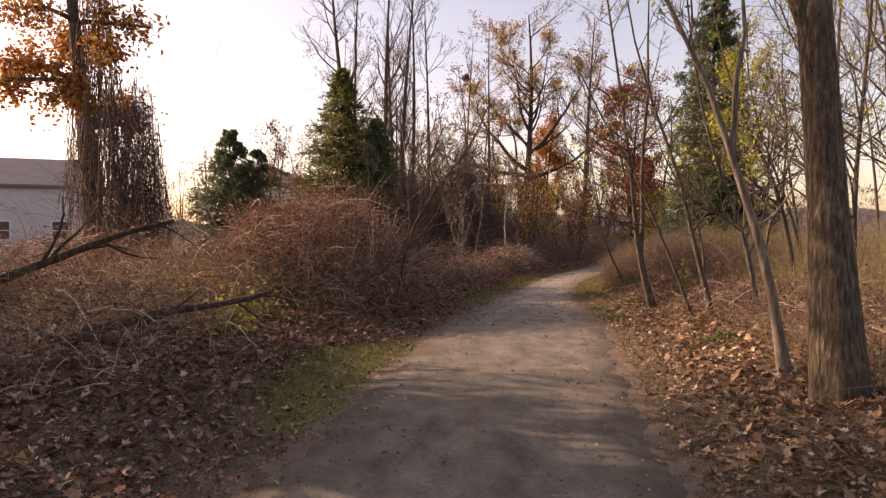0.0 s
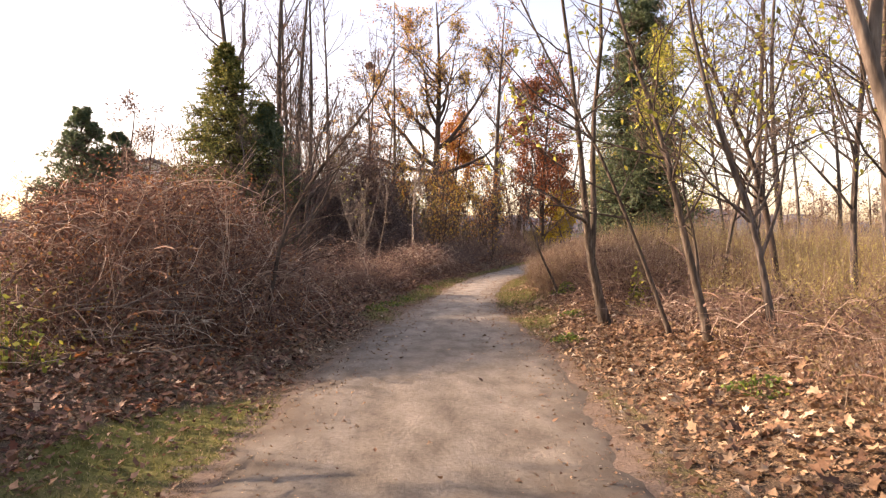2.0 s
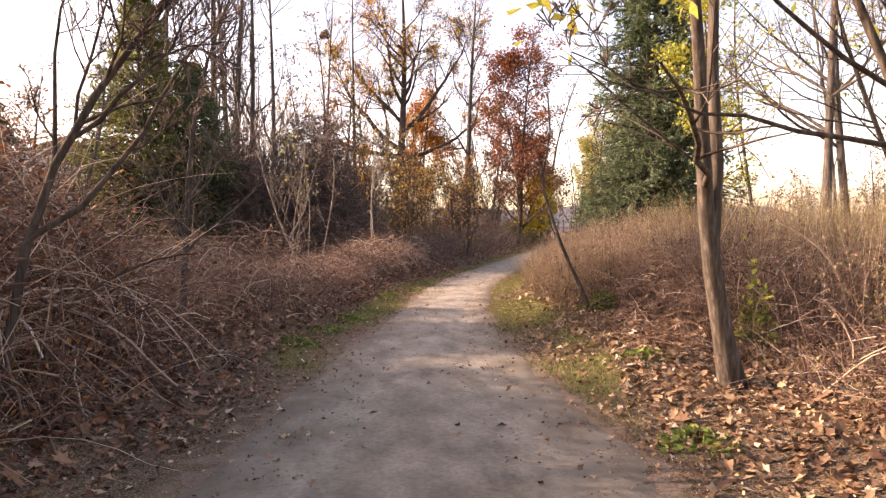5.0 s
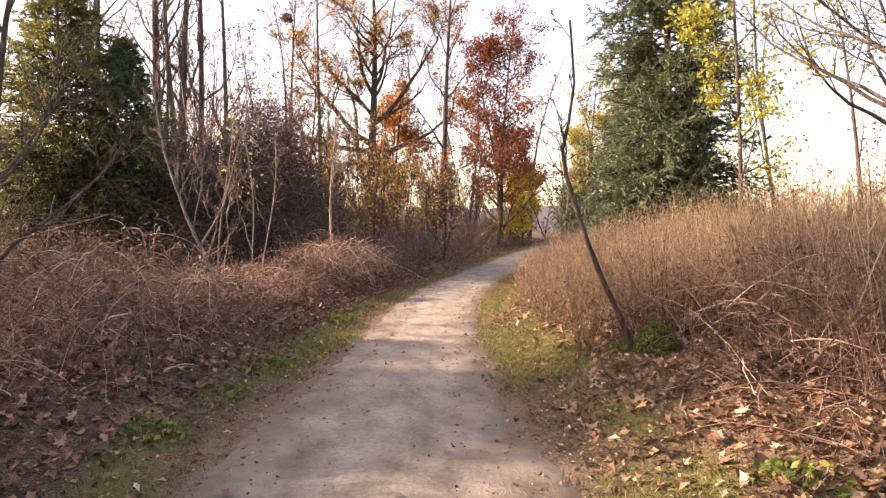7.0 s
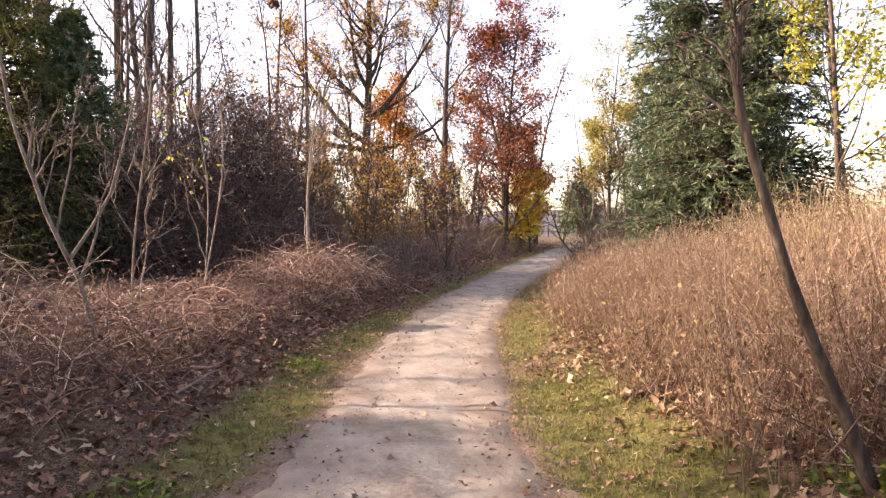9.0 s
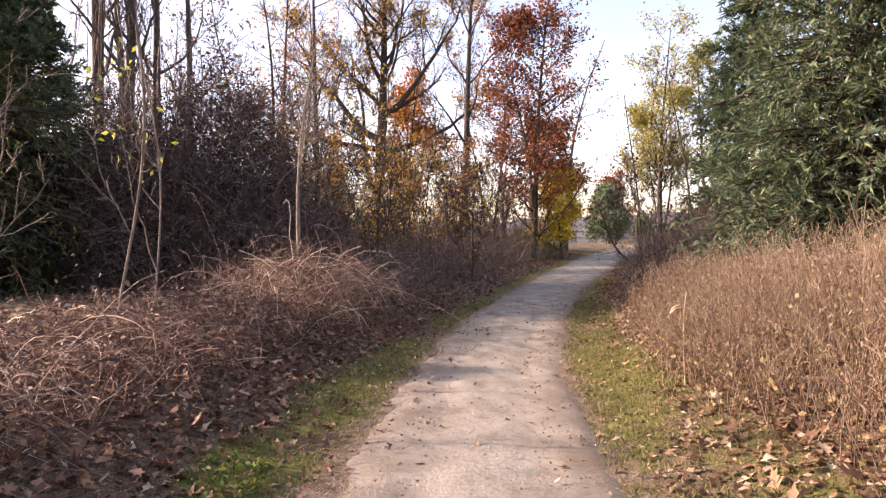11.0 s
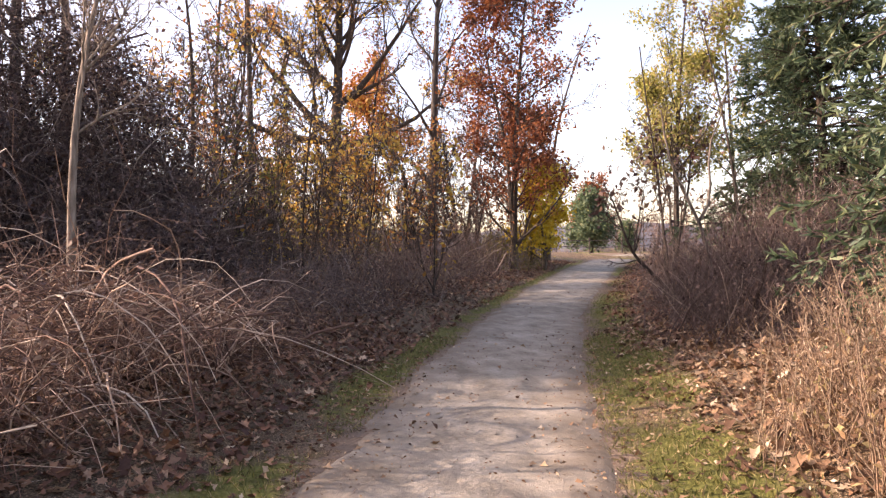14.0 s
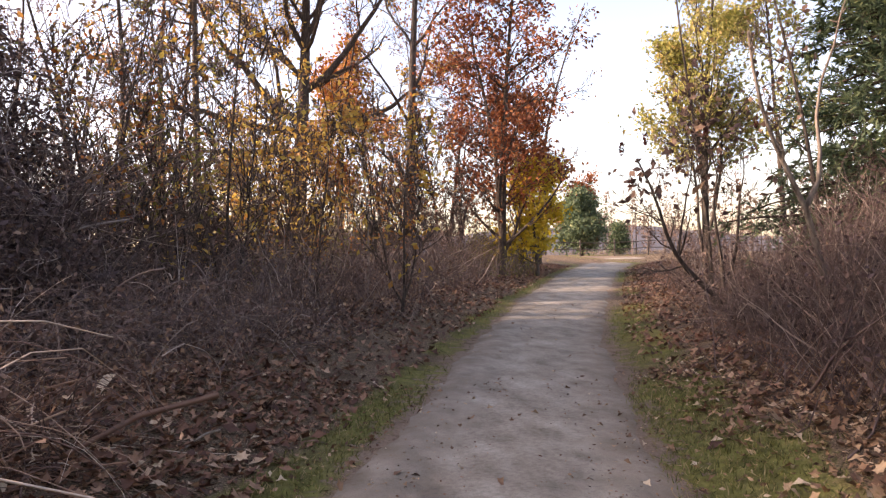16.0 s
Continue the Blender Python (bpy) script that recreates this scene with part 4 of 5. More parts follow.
# ---- weeds and dry grass on the sunny side ----
def weeds(name, cx, cy, hx, hy, turn, n, height, label, keep=1.0, plume=L_STRAW, stalk=None, puff=15, category="weeds", lean=0.28):
    e = rooted(name, cx, cy, label, category, kind="stuff")
    base = np.array([cx, cy, float(ground_z(cx, cy))])
    x, y, r = inside(n, cx, cy, hx, hy, turn)
    ok = (off_lane(x, y) > keep + 0.35 * wave(x * 2, y * 2) + 0.7 * (1 - smooth(18.0, 20.5, y))) & (np.hypot(x - 5.25, y - 18.6) > 0.9) & ((y < 29.4 + 0.5 * wave(x * 2, y * 2)) | (y > 60))
    x, y = x[ok], y[ok]
    m = len(x)
    S = np.stack([x, y, ground_z(x, y)], -1) - base
    h = height * rng.uniform(0.42, 1.22, m) * (0.75 + 0.25 * smooth(keep, keep + 1.2, off_lane(x, y))) * (1 - 0.3 * smooth(23.5, 27.5, y)) * (1 + 0.2 * wave(x * 1.2, y * 1.2) + 0.14 * wave(x * 3.1, y * 2.7))
    P = curves(S, np.array([0, 0, 1.0]) + lean * rng.normal(size=(m, 3)), h, 4, 0.0, 0.09)
    part("stalkwork", Soup().tubes(P, (0.0034 * rng.uniform(0.6, 1.5, m))[:, None] * np.linspace(1, 0.5, 4)[None], 3), stalk or STRAW, e, kind="stuff")
    near = P[off_lane(x, y) < 2.6]
    if len(near):
        T, Rt = shoots(near, np.full(near.shape[:2], 0.003), 5, 0.35, 1.0, 42, 0.22, 3, -0.03, 0.15, 0.6, 0.5)
        part("side_stalks", Soup().tubes(T, Rt, 3), stalk or STRAW, e, kind="stuff")
    who = np.repeat(np.arange(m), puff)
    u = rng.beta(5, 1.2, len(who)) * 3
    i = np.minimum(u.astype(int), 2)
    f = (u - i)[:, None]
    C = P[who, i] * (1 - f) + P[who, i + 1] * f + rng.normal(size=(len(who), 3)) * np.array([0.06, 0.06, 0.04])
    U = unit(0.75 * rand_dirs(len(C)) + np.array([0, 0, 0.8]))
    V = unit(np.cross(U, rand_dirs(len(C))))
    s = rng.uniform(0.006, 0.024, len(C))[:, None]
    part("plumage", Soup().cards(C, U * s, V * s * 0.2), plume, e, kind="stuff")
    who = rng.integers(0, m, m * 3)                       # withered leaves low on the stalks
    C = P[who, 1 + rng.integers(0, 2, len(who))] + rng.normal(size=(len(who), 3)) * 0.05
    part("withered_leaves", leaf_cards(Soup(), C, 0.024), L_FIELD if plume is L_FIELD else L_WEED, e, kind="stuff")
    return e


weeds("weed_stand", 7.6, 24.5, 2.6, 7.0, -14, 7000, 1.25, "stand of tall dry goldenrod with fluffy seed heads", 0.85)
weeds("weed_stand", 8.7, 26.9, 1.9, 2.7, -22, 2200, 1.2, "tall straw-coloured dead weeds", 0.95)
weeds("weed_field", 12.3, 20.5, 5.3, 6.5, 0, 6000, 1.7, "field of dry yellowing weeds behind the bank", 3.0, L_FIELD)
weeds("weed_stand", 9.9, 22.0, 2.2, 5.6, -8, 3000, 1.5, "tall yellow-green weeds with drying leaves", 2.6, L_FIELD, puff=20)
weeds("weed_field", 10.5, 15.5, 4.5, 4.0, 0, 3200, 1.25, "open stand of yellow dry grass under thin trees", 3.2, L_FIELD)
weeds("weed_field", 17, 16, 6, 7.0, 0, 2400, 1.4, "pale dry field beyond thin trees", 3.0, L_FIELD)
weeds("weed_stand", 7.3, 18.4, 2.2, 2.8, 0, 2600, 1.2, "reddish-brown dry weeds and brush", 1.4, L_STRAW, CANE)
thicket("brush", 6.6, 17.6, 1.8, 3.2, 0.95, "reddish-brown brush of dry crossing stems", 6500, 0, leaf_n=1500, keep=1.2, category="brush", arch=0.1)
thicket("brush", 6.2, 11.6, 2.2, 3.4, 0.6, "low dry brush and fallen twigs under saplings", 6500, 0, leaf_n=1500, keep=1.6, category="brush", arch=0.1)
thicket("brush", 5.6, 6.0, 2.0, 3.2, 0.5, "low dry twigs at the foot of the oak", 1300, 0, leaf_n=900, keep=1.8, category="brush", arch=0.1)
# next two: brown brush in darker vine colours, its shade put into them
thicket("brush", 13.4, 35.4, 1.8, 3.2, 2.1, "tall dark brush under a spruce", 12000, -24, leaf_n=5000, keep=1.3, mat=DARK_VINE, leaf_mat=L_VINE, category="brush", arch=0.04, rise=1.3, length=1.4)
thicket("brush", 11.4, 34.6, 1.7, 3.6, 1.2, "dark brown brush along the lane", 11000, -24, leaf_n=3500, keep=1.3, mat=DARK_VINE, leaf_mat=L_VINE, category="brush", arch=0.04, rise=1.3, length=1.4)
thicket("brush", 15.5, 42.5, 1.8, 4.0, 1.4, "brown brush around thin trunks", 6000, -26, leaf_n=2500, keep=1.6, mat=VINE, category="brush", arch=0.04, rise=1.3, length=1.4)
weeds("weed_stand", 7.6, 12.2, 2.4, 3.6, 0, 1500, 0.95, "thin yellow-brown weeds between saplings", 2.2, L_FIELD)
weeds("dry_grass", 5.4, 9.5, 2.4, 6.0, 0, 4200, 0.36, "short dry straw grass and stubble among fallen leaves", 1.0, L_STRAW, puff=3, category="grass", lean=0.6)
thicket("dark_hollow_brush", 8.2, 16.4, 0.9, 1.2, 1.15, "arched heap of dark dead stems in the weeds", 1500, 0, mat=VINE, category="brush")


# ---- fallen leaves, verge grass ----
def scatter(n, y0, y1, d0, d1, side=0, bias=1.0):
    y = rng.uniform(y0, y1, n)
    d = d0 + (d1 - d0) * rng.uniform(0, 1, n) ** bias
    s = np.where(rng.uniform(0, 1, n) < 0.5, -1, 1) if side == 0 else np.full(n, side)
    l, r = lane(y)
    return np.where(s < 0, l - d, r + d), y


def fallen_leaves(name, x, y, label, size=0.075, lobes=True, lift=0.02, mat=None):
    """Curled lobed leaves lying every way on the ground."""
    n = len(x)
    k = (14 if size > 0.06 else 8) if lobes else 6        # larger leaves show all their lobes
    a = np.arange(k) * 2 * np.pi / k
    rad = np.where(np.arange(k) % 2 == 0, 1.0, 0.6) if lobes else np.ones(k)
    shape = np.stack([np.cos(a) * rad, np.sin(a) * rad * 0.55], -1)
    turn = rng.uniform(0, 6.283, n)
    s = size * rng.uniform(0.55, 1.25, n)
    c, si = np.cos(turn)[:, None], np.sin(turn)[:, None]
    U, V = shape[None, :, 0] * s[:, None], shape[None, :, 1] * s[:, None]
    X, Y = U * c - V * si, U * si + V * c
    tx, ty = rng.normal(0, 0.4, (2, n, 1))
    curl = rng.uniform(0.0, 0.9, n)[:, None]
    Z = X * tx + Y * ty + curl * V * V / s[:, None] * 2.0 + 0.15 * rng.normal(size=(n, 1)) * U * U / s[:, None]
    Z0 = ground_z(x, y)[:, None] + lift * rng.uniform(0.3, 1.6, n)[:, None]
    rim = np.stack([x[:, None] + X, y[:, None] + Y, Z0 + Z], -1)
    verts = np.concatenate([np.stack([x, y, Z0[:, 0]], -1)[:, None], rim], 1)
    j = np.arange(k)
    f = np.stack([np.zeros(k, int), 1 + j, 1 + (j + 1) % k], -1)
    faces = (np.arange(n)[:, None, None] * (k + 1) + f[None]).reshape(-1, 3)
    return tagged(part(name, Soup().add(verts, faces), mat or L_LITTER), label, "leaves", kind="stuff")


x, y = scatter(52000, -2, 36, 0.1, 3.4, 0, 0.75)
bare = np.where(x > lane(y)[1], 0.2 + 0.4 * smooth(14, 20, y), 0.4 + 0.25 * smooth(14, 20, y))
keep = (off_lane(x, y) > bare - 0.2 + 0.35 * wave(x * 1.4, y * 1.4)) & (rng.uniform(0, 1, len(x)) > 0.85 * mossy(x, y))
sunny = x > lane(y)[1]
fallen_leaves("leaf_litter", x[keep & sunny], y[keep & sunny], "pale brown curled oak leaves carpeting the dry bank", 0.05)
fallen_leaves("leaf_litter", x[keep & ~sunny], y[keep & ~sunny], "russet-brown oak leaves carpeting the bramble side, shade darkening their colour", 0.045, mat=L_DARK_RUSSET)
for side, m, words in ((1, L_LITTER, "large curled tan oak leaves on the dry bank"), (-1, L_DARK_RUSSET, "large curled russet oak leaves by the brambles")):
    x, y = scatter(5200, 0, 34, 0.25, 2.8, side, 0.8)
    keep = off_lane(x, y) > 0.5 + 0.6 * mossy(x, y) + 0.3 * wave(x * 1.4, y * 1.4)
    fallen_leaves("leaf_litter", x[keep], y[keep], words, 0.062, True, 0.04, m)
x, y = scatter(60000, -1, 36, 0.0, 2.6, 0, 0.8)
keep = (off_lane(x, y) > 0.05 + 0.3 * wave(x * 2.1, y * 1.7)) & (rng.uniform(0, 1, len(x)) > 0.8 * mossy(x, y))
sunny = x > lane(y)[1]
for sel, m, words in ((keep & sunny, L_LITTER, "fine crumbled pale leaves and bits over dry soil"), (keep & ~sunny, L_DARK_RUSSET, "fine crumbled russet leaves and bits, shade darkening their colour")):
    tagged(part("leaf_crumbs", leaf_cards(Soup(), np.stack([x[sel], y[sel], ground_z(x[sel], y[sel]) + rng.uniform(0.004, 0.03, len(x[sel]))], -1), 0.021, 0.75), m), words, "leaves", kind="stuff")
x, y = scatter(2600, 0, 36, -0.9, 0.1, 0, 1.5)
tagged(part("leaf_crumbs", leaf_cards(Soup(), np.stack([x, y, ground_z(x, y) + rng.uniform(0.02, 0.034, len(x))], -1), 0.011, 0.8), L_DARK_RUSSET), "dark crumbs of leaf and soil along the lane", "leaves", kind="stuff")
x, y = scatter(5000, 0, 34, -0.55, 0.25, 0)
tagged(part("leaf_crumbs", leaf_cards(Soup(), np.stack([x, y, ground_z(x, y) + rng.uniform(0.02, 0.035, len(x))], -1), 0.013, 0.8), L_LITTER), "bits of leaf scattered on the lane's worn edges", "leaves", kind="stuff")
x, y = scatter(30000, -8, 60, 3.0, 15.0)
tagged(part("leaf_crumbs", leaf_cards(Soup(), np.stack([x, y, ground_z(x, y) + 0.03], -1), 0.07, 0.8), L_LITTER), "dry leaves scattered through the wood floor", "leaves", kind="stuff")
x, y = scatter(12000, 0, 62, 2.2, 9.0)
fallen_leaves("leaf_litter", x, y, "brown fallen leaves under the brush", 0.10, False)
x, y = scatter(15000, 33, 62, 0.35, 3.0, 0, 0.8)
fallen_leaves("leaf_litter", x, y, "russet and brown leaves strewn below the far brush", 0.06, True, 0.03, L_DARK_RUSSET)
x, y = scatter(2600, -1, 36, -0.9, 0.9, 0, 0.6)
fallen_leaves("leaf_litter", x, y, "loose brown leaves blown along the lane's edges", 0.036)
yy = rng.uniform(1, 45, 330)
l, r = lane(yy)
fallen_leaves("leaf_litter", l + (r - l) * rng.uniform(0.05, 0.95, 330), yy, "few single leaves lying on the lane", 0.036, True, 0.035)


def grass(name, n, y0, y1, d0, d1, side, label, height=0.07, mat=None):
    x, y = scatter(n, y0, y1, d0, d1, side)
    ok = mossy(x, y) > rng.uniform(0.1, 1.0, n) ** 1.3
    x, y = x[ok], y[ok]
    m = len(x)
    S = np.stack([x, y, ground_z(x, y)], -1)
    D = np.array([0, 0, 1.0]) + 0.55 * rng.normal(size=(m, 3))
    D[:, 2] = np.abs(D[:, 2])
    h = height * rng.uniform(0.4, 1.4, m)
    P = curves(S, D, h, 3, 0.15, 0.1)
    W = unit(np.cross(D, rand_dirs(m))) * 0.0035
    verts = np.stack([S - W, S + W, P[:, 1] + W * 0.7, P[:, 1] - W * 0.7, P[:, 2]], 1)
    i = np.arange(m)[:, None] * 5
    s = Soup().add(verts, i + np.array([[0, 1, 2, 3]]))
    s.f.append((i + np.array([[3, 2, 4]])).astype(np.int32))
    return tagged(part(name, s, mat or L_GRASS), label, "grass", kind="stuff")


grass("verge_grass", 30000, 14, 36, -0.1, 1.0, -1, "short mossy green grass along the lane", 0.05)
grass("verge_grass", 46000, 12, 36, -0.08, 1.25, 1, "short green grass strip along the lane", 0.055)
grass("verge_grass", 26000, 2.5, 12, -0.05, 1.4, -1, "bright mossy patch of low grass beside the lane", 0.032)
grass("verge_grass", 5000, 1, 13, 0.0, 0.8, 1, "thin low grass among fallen leaves", 0.04)
grass("verge_grass", 14000, 34, 60, -0.1, 1.2, 0, "thin green grass at the far lane edges", 0.08)

# ---- far off: houses, field edge, wooded horizon ----
def house(x, y, turn, w, d, h, roof_h, wall_m, roof_m, label):
    e = rooted("house", x, y, label, "house", "houses")
    e.rotation_euler = (0, 0, radians(turn))

    def box(bm, x0, x1, y0, y1, z0, z1):
        g = bmesh.ops.create_cube(bm, size=1)
        bmesh.ops.transform(bm, matrix=Matrix.LocRotScale(((x0 + x1) / 2, (y0 + y1) / 2, (z0 + z1) / 2), None, (x1 - x0, y1 - y0, z1 - z0)), verts=g["verts"])

    def piece(name, bm, m, parent=e, label=""):
        me = bpy.data.meshes.new(name)
        bm.to_mesh(me)
        bm.free()
        me.materials.append(m)
        o = new(name, me)
        o.parent = parent
        return o

    bm = bmesh.new()
    box(bm, -w / 2, w / 2, -d / 2, d / 2, -0.5, h)
    for sx in (-1, 1):                                   # gable triangles
        v = [bm.verts.new((sx * w / 2, -d / 2, h)), bm.verts.new((sx * w / 2, d / 2, h)), bm.verts.new((sx * w / 2, 0, h + roof_h))]
        bm.faces.new(v)
    piece("wall", bm, wall_m)
    for sy in (-1, 1):
        bm = bmesh.new()
        o = 0.35
        lo, hi = (sy * (d / 2 + o), h - o * roof_h / (d / 2)), (0, h + roof_h)
        top = [bm.verts.new((sx * (w / 2 + o), p[0], p[1] + 0.2)) for sx, p in ((-1, lo), (1, lo), (1, hi), (-1, hi))]
        bot = [bm.verts.new((v.co.x, v.co.y, v.co.z - 0.18)) for v in top]
        bm.faces.new(top)
        bm.faces.new(bot)
        for i in range(4):
            bm.faces.new((top[i], top[(i + 1) % 4], bot[(i + 1) % 4], bot[i]))
        bmesh.ops.recalc_face_normals(bm, faces=bm.faces)
        piece("roof", bm, roof_m)
    for i in range(4):
        wx = -w / 2 + w * (i + 0.5) / 4
        for z in (1.1, 3.7):
            if z + 1.2 > h:
                continue
            bm = bmesh.new()
            for a in ((-0.55, -0.45, 0, 1.3), (0.45, 0.55, 0, 1.3), (-0.45, 0.45, 0, 0.1), (-0.45, 0.45, 1.2, 1.3), (-0.45, 0.45, 0.62, 0.68)):
                box(bm, wx + a[0], wx + a[1], -d / 2 - 0.06, -d / 2 + 0.02, z + a[2], z + a[3])
            win = piece("window", bm, TRIM)
            bm = bmesh.new()
            box(bm, wx - 0.45, wx + 0.45, -d / 2 - 0.02, -d / 2 + 0.02, z + 0.1, z + 1.2)
            piece("pane", bm, PANE, win)
    return e


def siding(name, col):
    m, nt, b = material(name, 0.7, 0.3)
    c = mixed(nt, 0.4, col, ramp(nt, noisy(nt, 3, 4, (0.3, 0.3, 3)), ((0.3, (0.6, 0.6, 0.6)), (0.7, (1, 1, 1)))), "MULTIPLY")
    nt.links.new(c, b.inputs["Base Color"])
    return m


TRIM = siding("white_trim", (0.75, 0.75, 0.75))
PANE, _, _b = material("window_glass", 0.08, 0.6)
_b.inputs["Base Color"].default_value = (0.03, 0.035, 0.04, 1)
ROOF = siding("grey_shingles", (0.16, 0.15, 0.16))
house(-30.5, 44.5, 22, 13, 8, 4.6, 1.9, siding("pale_siding", (0.62, 0.60, 0.60)), ROOF, "pale sided house with a grey shingle roof behind trees")
house(-16.2, 58.5, -62, 10, 8, 4.9, 1.7, siding("white_siding", (0.75, 0.74, 0.72)), ROOF, "white gabled house behind the spruces")


def backdrop_trees(n, r0, r1, a0, a1, label, h0=7, h1=13, leaf=L_DEAD):
    """Far wood edge: many thin stems and crowns of twigs."""
    e = rooted("far_wood", 6, 20, label, "wood", kind="stuff")
    base = np.array([6, 20, float(ground_z(6, 20))])
    a = np.radians(rng.uniform(a0, a1, n))
    d = rng.uniform(r0, r1, n)
    x, y = 6 + d * np.sin(a), 20 + d * np.cos(a)
    S = np.stack([x, y, ground_z(x, y) - 0.3], -1) - base
    tall = rng.uniform(h0, h1, n)
    P = curves(S, np.array([0, 0, 1.0]) + 0.06 * rng.normal(size=(n, 3)), tall, 7, 0, 0.05)
    R = (0.010 * tall)[:, None] * rng.uniform(0.6, 1.4, (n, 1)) * np.linspace(1, 0.15, 7)[None]
    A, Ra = shoots(P, R, 11, 0.1, 1.0, 45, 0.32, 4, -0.08, 0.12, 0.5, 0.3)
    B, Rb = shoots(A, Ra, 5, 0.1, 1.0, 42, 0.5, 3, -0.05, 0.15, 0.6, 0.4)
    part("stemwork", Soup().tubes(P, R, 5).tubes(A, Ra, 3).tubes(B, np.maximum(Rb, 0.014), 3), TWIG, e, kind="stuff")
    C = B.reshape(-1, 3)
    part("foliage", leaf_cards(Soup(), C[rng.integers(0, len(C), n * 90)] + 0.2 * rng.normal(size=(n * 90, 3)), 0.13), leaf, e, kind="stuff")


backdrop_trees(120, 62, 95, -32, 8, "grey-brown wood in the distance behind the oak")
backdrop_trees(70, 75, 120, -75, -30, "hazy brown trees around distant houses", 5, 8)
backdrop_trees(90, 60, 95, 24, 52, "low grey trees across the far field", 4.0, 7.5)
backdrop_trees(80, 38, 70, 48, 125, "bare wood beyond the weed field", 7, 12)
backdrop_trees(24, 30, 60, 130, 300, "bare wood behind the walker", 9, 14)


# ---- the open end of the lane ----
def fence(x0, y0, x1, y1, n, label):
    e = rooted("fence", x0, y0, label, "fence")
    z0 = float(ground_z(x0, y0))
    pts = [np.array([(x1 - x0) * i / n, (y1 - y0) * i / n, float(ground_z(x0 + (x1 - x0) * i / n, y0 + (y1 - y0) * i / n)) - z0]) for i in range(n + 1)]
    for p in pts:
        P = np.array([[p + [0, 0, -0.2], p + [0.01, 0, 0.6], p + [0.0, 0.01, 1.35], p + [0, 0, 1.37]]])
        part("post", Soup().tubes(P, np.array([[0.06, 0.058, 0.055, 0.01]]), 8), BARK_GREY, e)
    for a, b in zip(pts, pts[1:]):
        for h in (0.55, 1.1):
            P = np.array([[a + [0, 0, h], (a + b) / 2 + [0, 0, h - 0.03], b + [0, 0, h]]])
            part("rail", Soup().tubes(P, np.array([[0.035, 0.04, 0.035]]), 6), BARK_GREY, e)


fence(22.0, 79.0, 48.0, 76.0, 9, "weathered post-and-rail fence across the end of the lane")
weeds("weed_field", 38, 90, 16, 9, 0, 2600, 0.6, "pale straw field beyond the fence", 1.0, L_STRAW)
tree("round_evergreen", 33.6, 83.5, "rounded dark evergreen at the end of the lane", 5.2, 0.12, (0, 0), 0.04, 40, 0.5, 62, mat=BARK_DARK, leaves=NEEDLE, leaf_n=14000, leaf_size=0.13, leaf_low=0.2, up=0.02, category="evergreen", wander=0.1)
tree("orange_tree", 40.0, 96.0, "faded red-orange tree behind an evergreen", 7.6, 0.13, (0, 0), 0.12, 22, 0.4, 60, mat=BARK_DARK, leaves=L_RED, leaf_n=8000, leaf_size=0.15, leaf_low=1, fine=3.0)
tree("round_evergreen", 39.1, 86.5, "small round evergreen in the field", 2.6, 0.07, (0, 0), 0.03, 36, 0.42, 64, mat=BARK_DARK, leaves=NEEDLE, leaf_n=6000, leaf_size=0.10, leaf_low=0.1, up=0.02, category="evergreen", wander=0.1)
tree("thin_tree", 39.4, 84.0, "thin lone bare tree in the field", 5.4, 0.07, (0.1, 0), 0.3, 10, 0.3, 42, mat=BARK_GREY, wander=0.2, fine=3.0)

# unseen trees added behind and beside the walker to shade the lane's start
for x, y, h in ((-9.4, 7.4, 11), (-11.0, 9.6, 12), (-9.0, 5.0, 10), (-12.5, 6.5, 13), (-8.2, 2.4, 11), (-10.5, 0.5, 12), (-14.5, 9.0, 13), (-13.0, 3.0, 12)):
    tree("unseen_shade_tree", x, y, "unseen leafy tree added to shade the lane's start", h, 0.2, (0.4, 0.2), 0.08, 18, 0.34, 58, mat=BARK_DARK, leaves=L_DEAD, leaf_n=6000, leaf_size=0.11, group="old trees in shade", fine=1.3)
# two more trees added beyond the spruces to shade the far lane
for x, y, h in ((-3.2, 42.5, 13), (-7.2, 44.0, 15)):
    tree("added_vine_tree", x, y, "bare vine-smothered tree added to shade the far lane", h, 0.1, (0.3, 0.2), 0.06, 20, 0.36, 55, mat=BARK_DARK, leaves=L_DEAD, leaf_n=1500, leaf_size=0.055, group="vine-hung trunks", fine=1.3)
# bare trees given withered leaves so that they shade the lane
for x, y, h, lx in ((-7.5, 27.5, 10, 0.3), (-9.0, 36, 13, 0.2)):
    tree("bare_tree", x, y, "bare brown tree behind the brambles", h * 0.55, 0.09, (lx, 0.2), 0.1, 14, 0.32, 45, mat=BARK_DARK, group="trees behind brambles", leaves=L_DEAD, leaf_n=900, leaf_size=0.055)


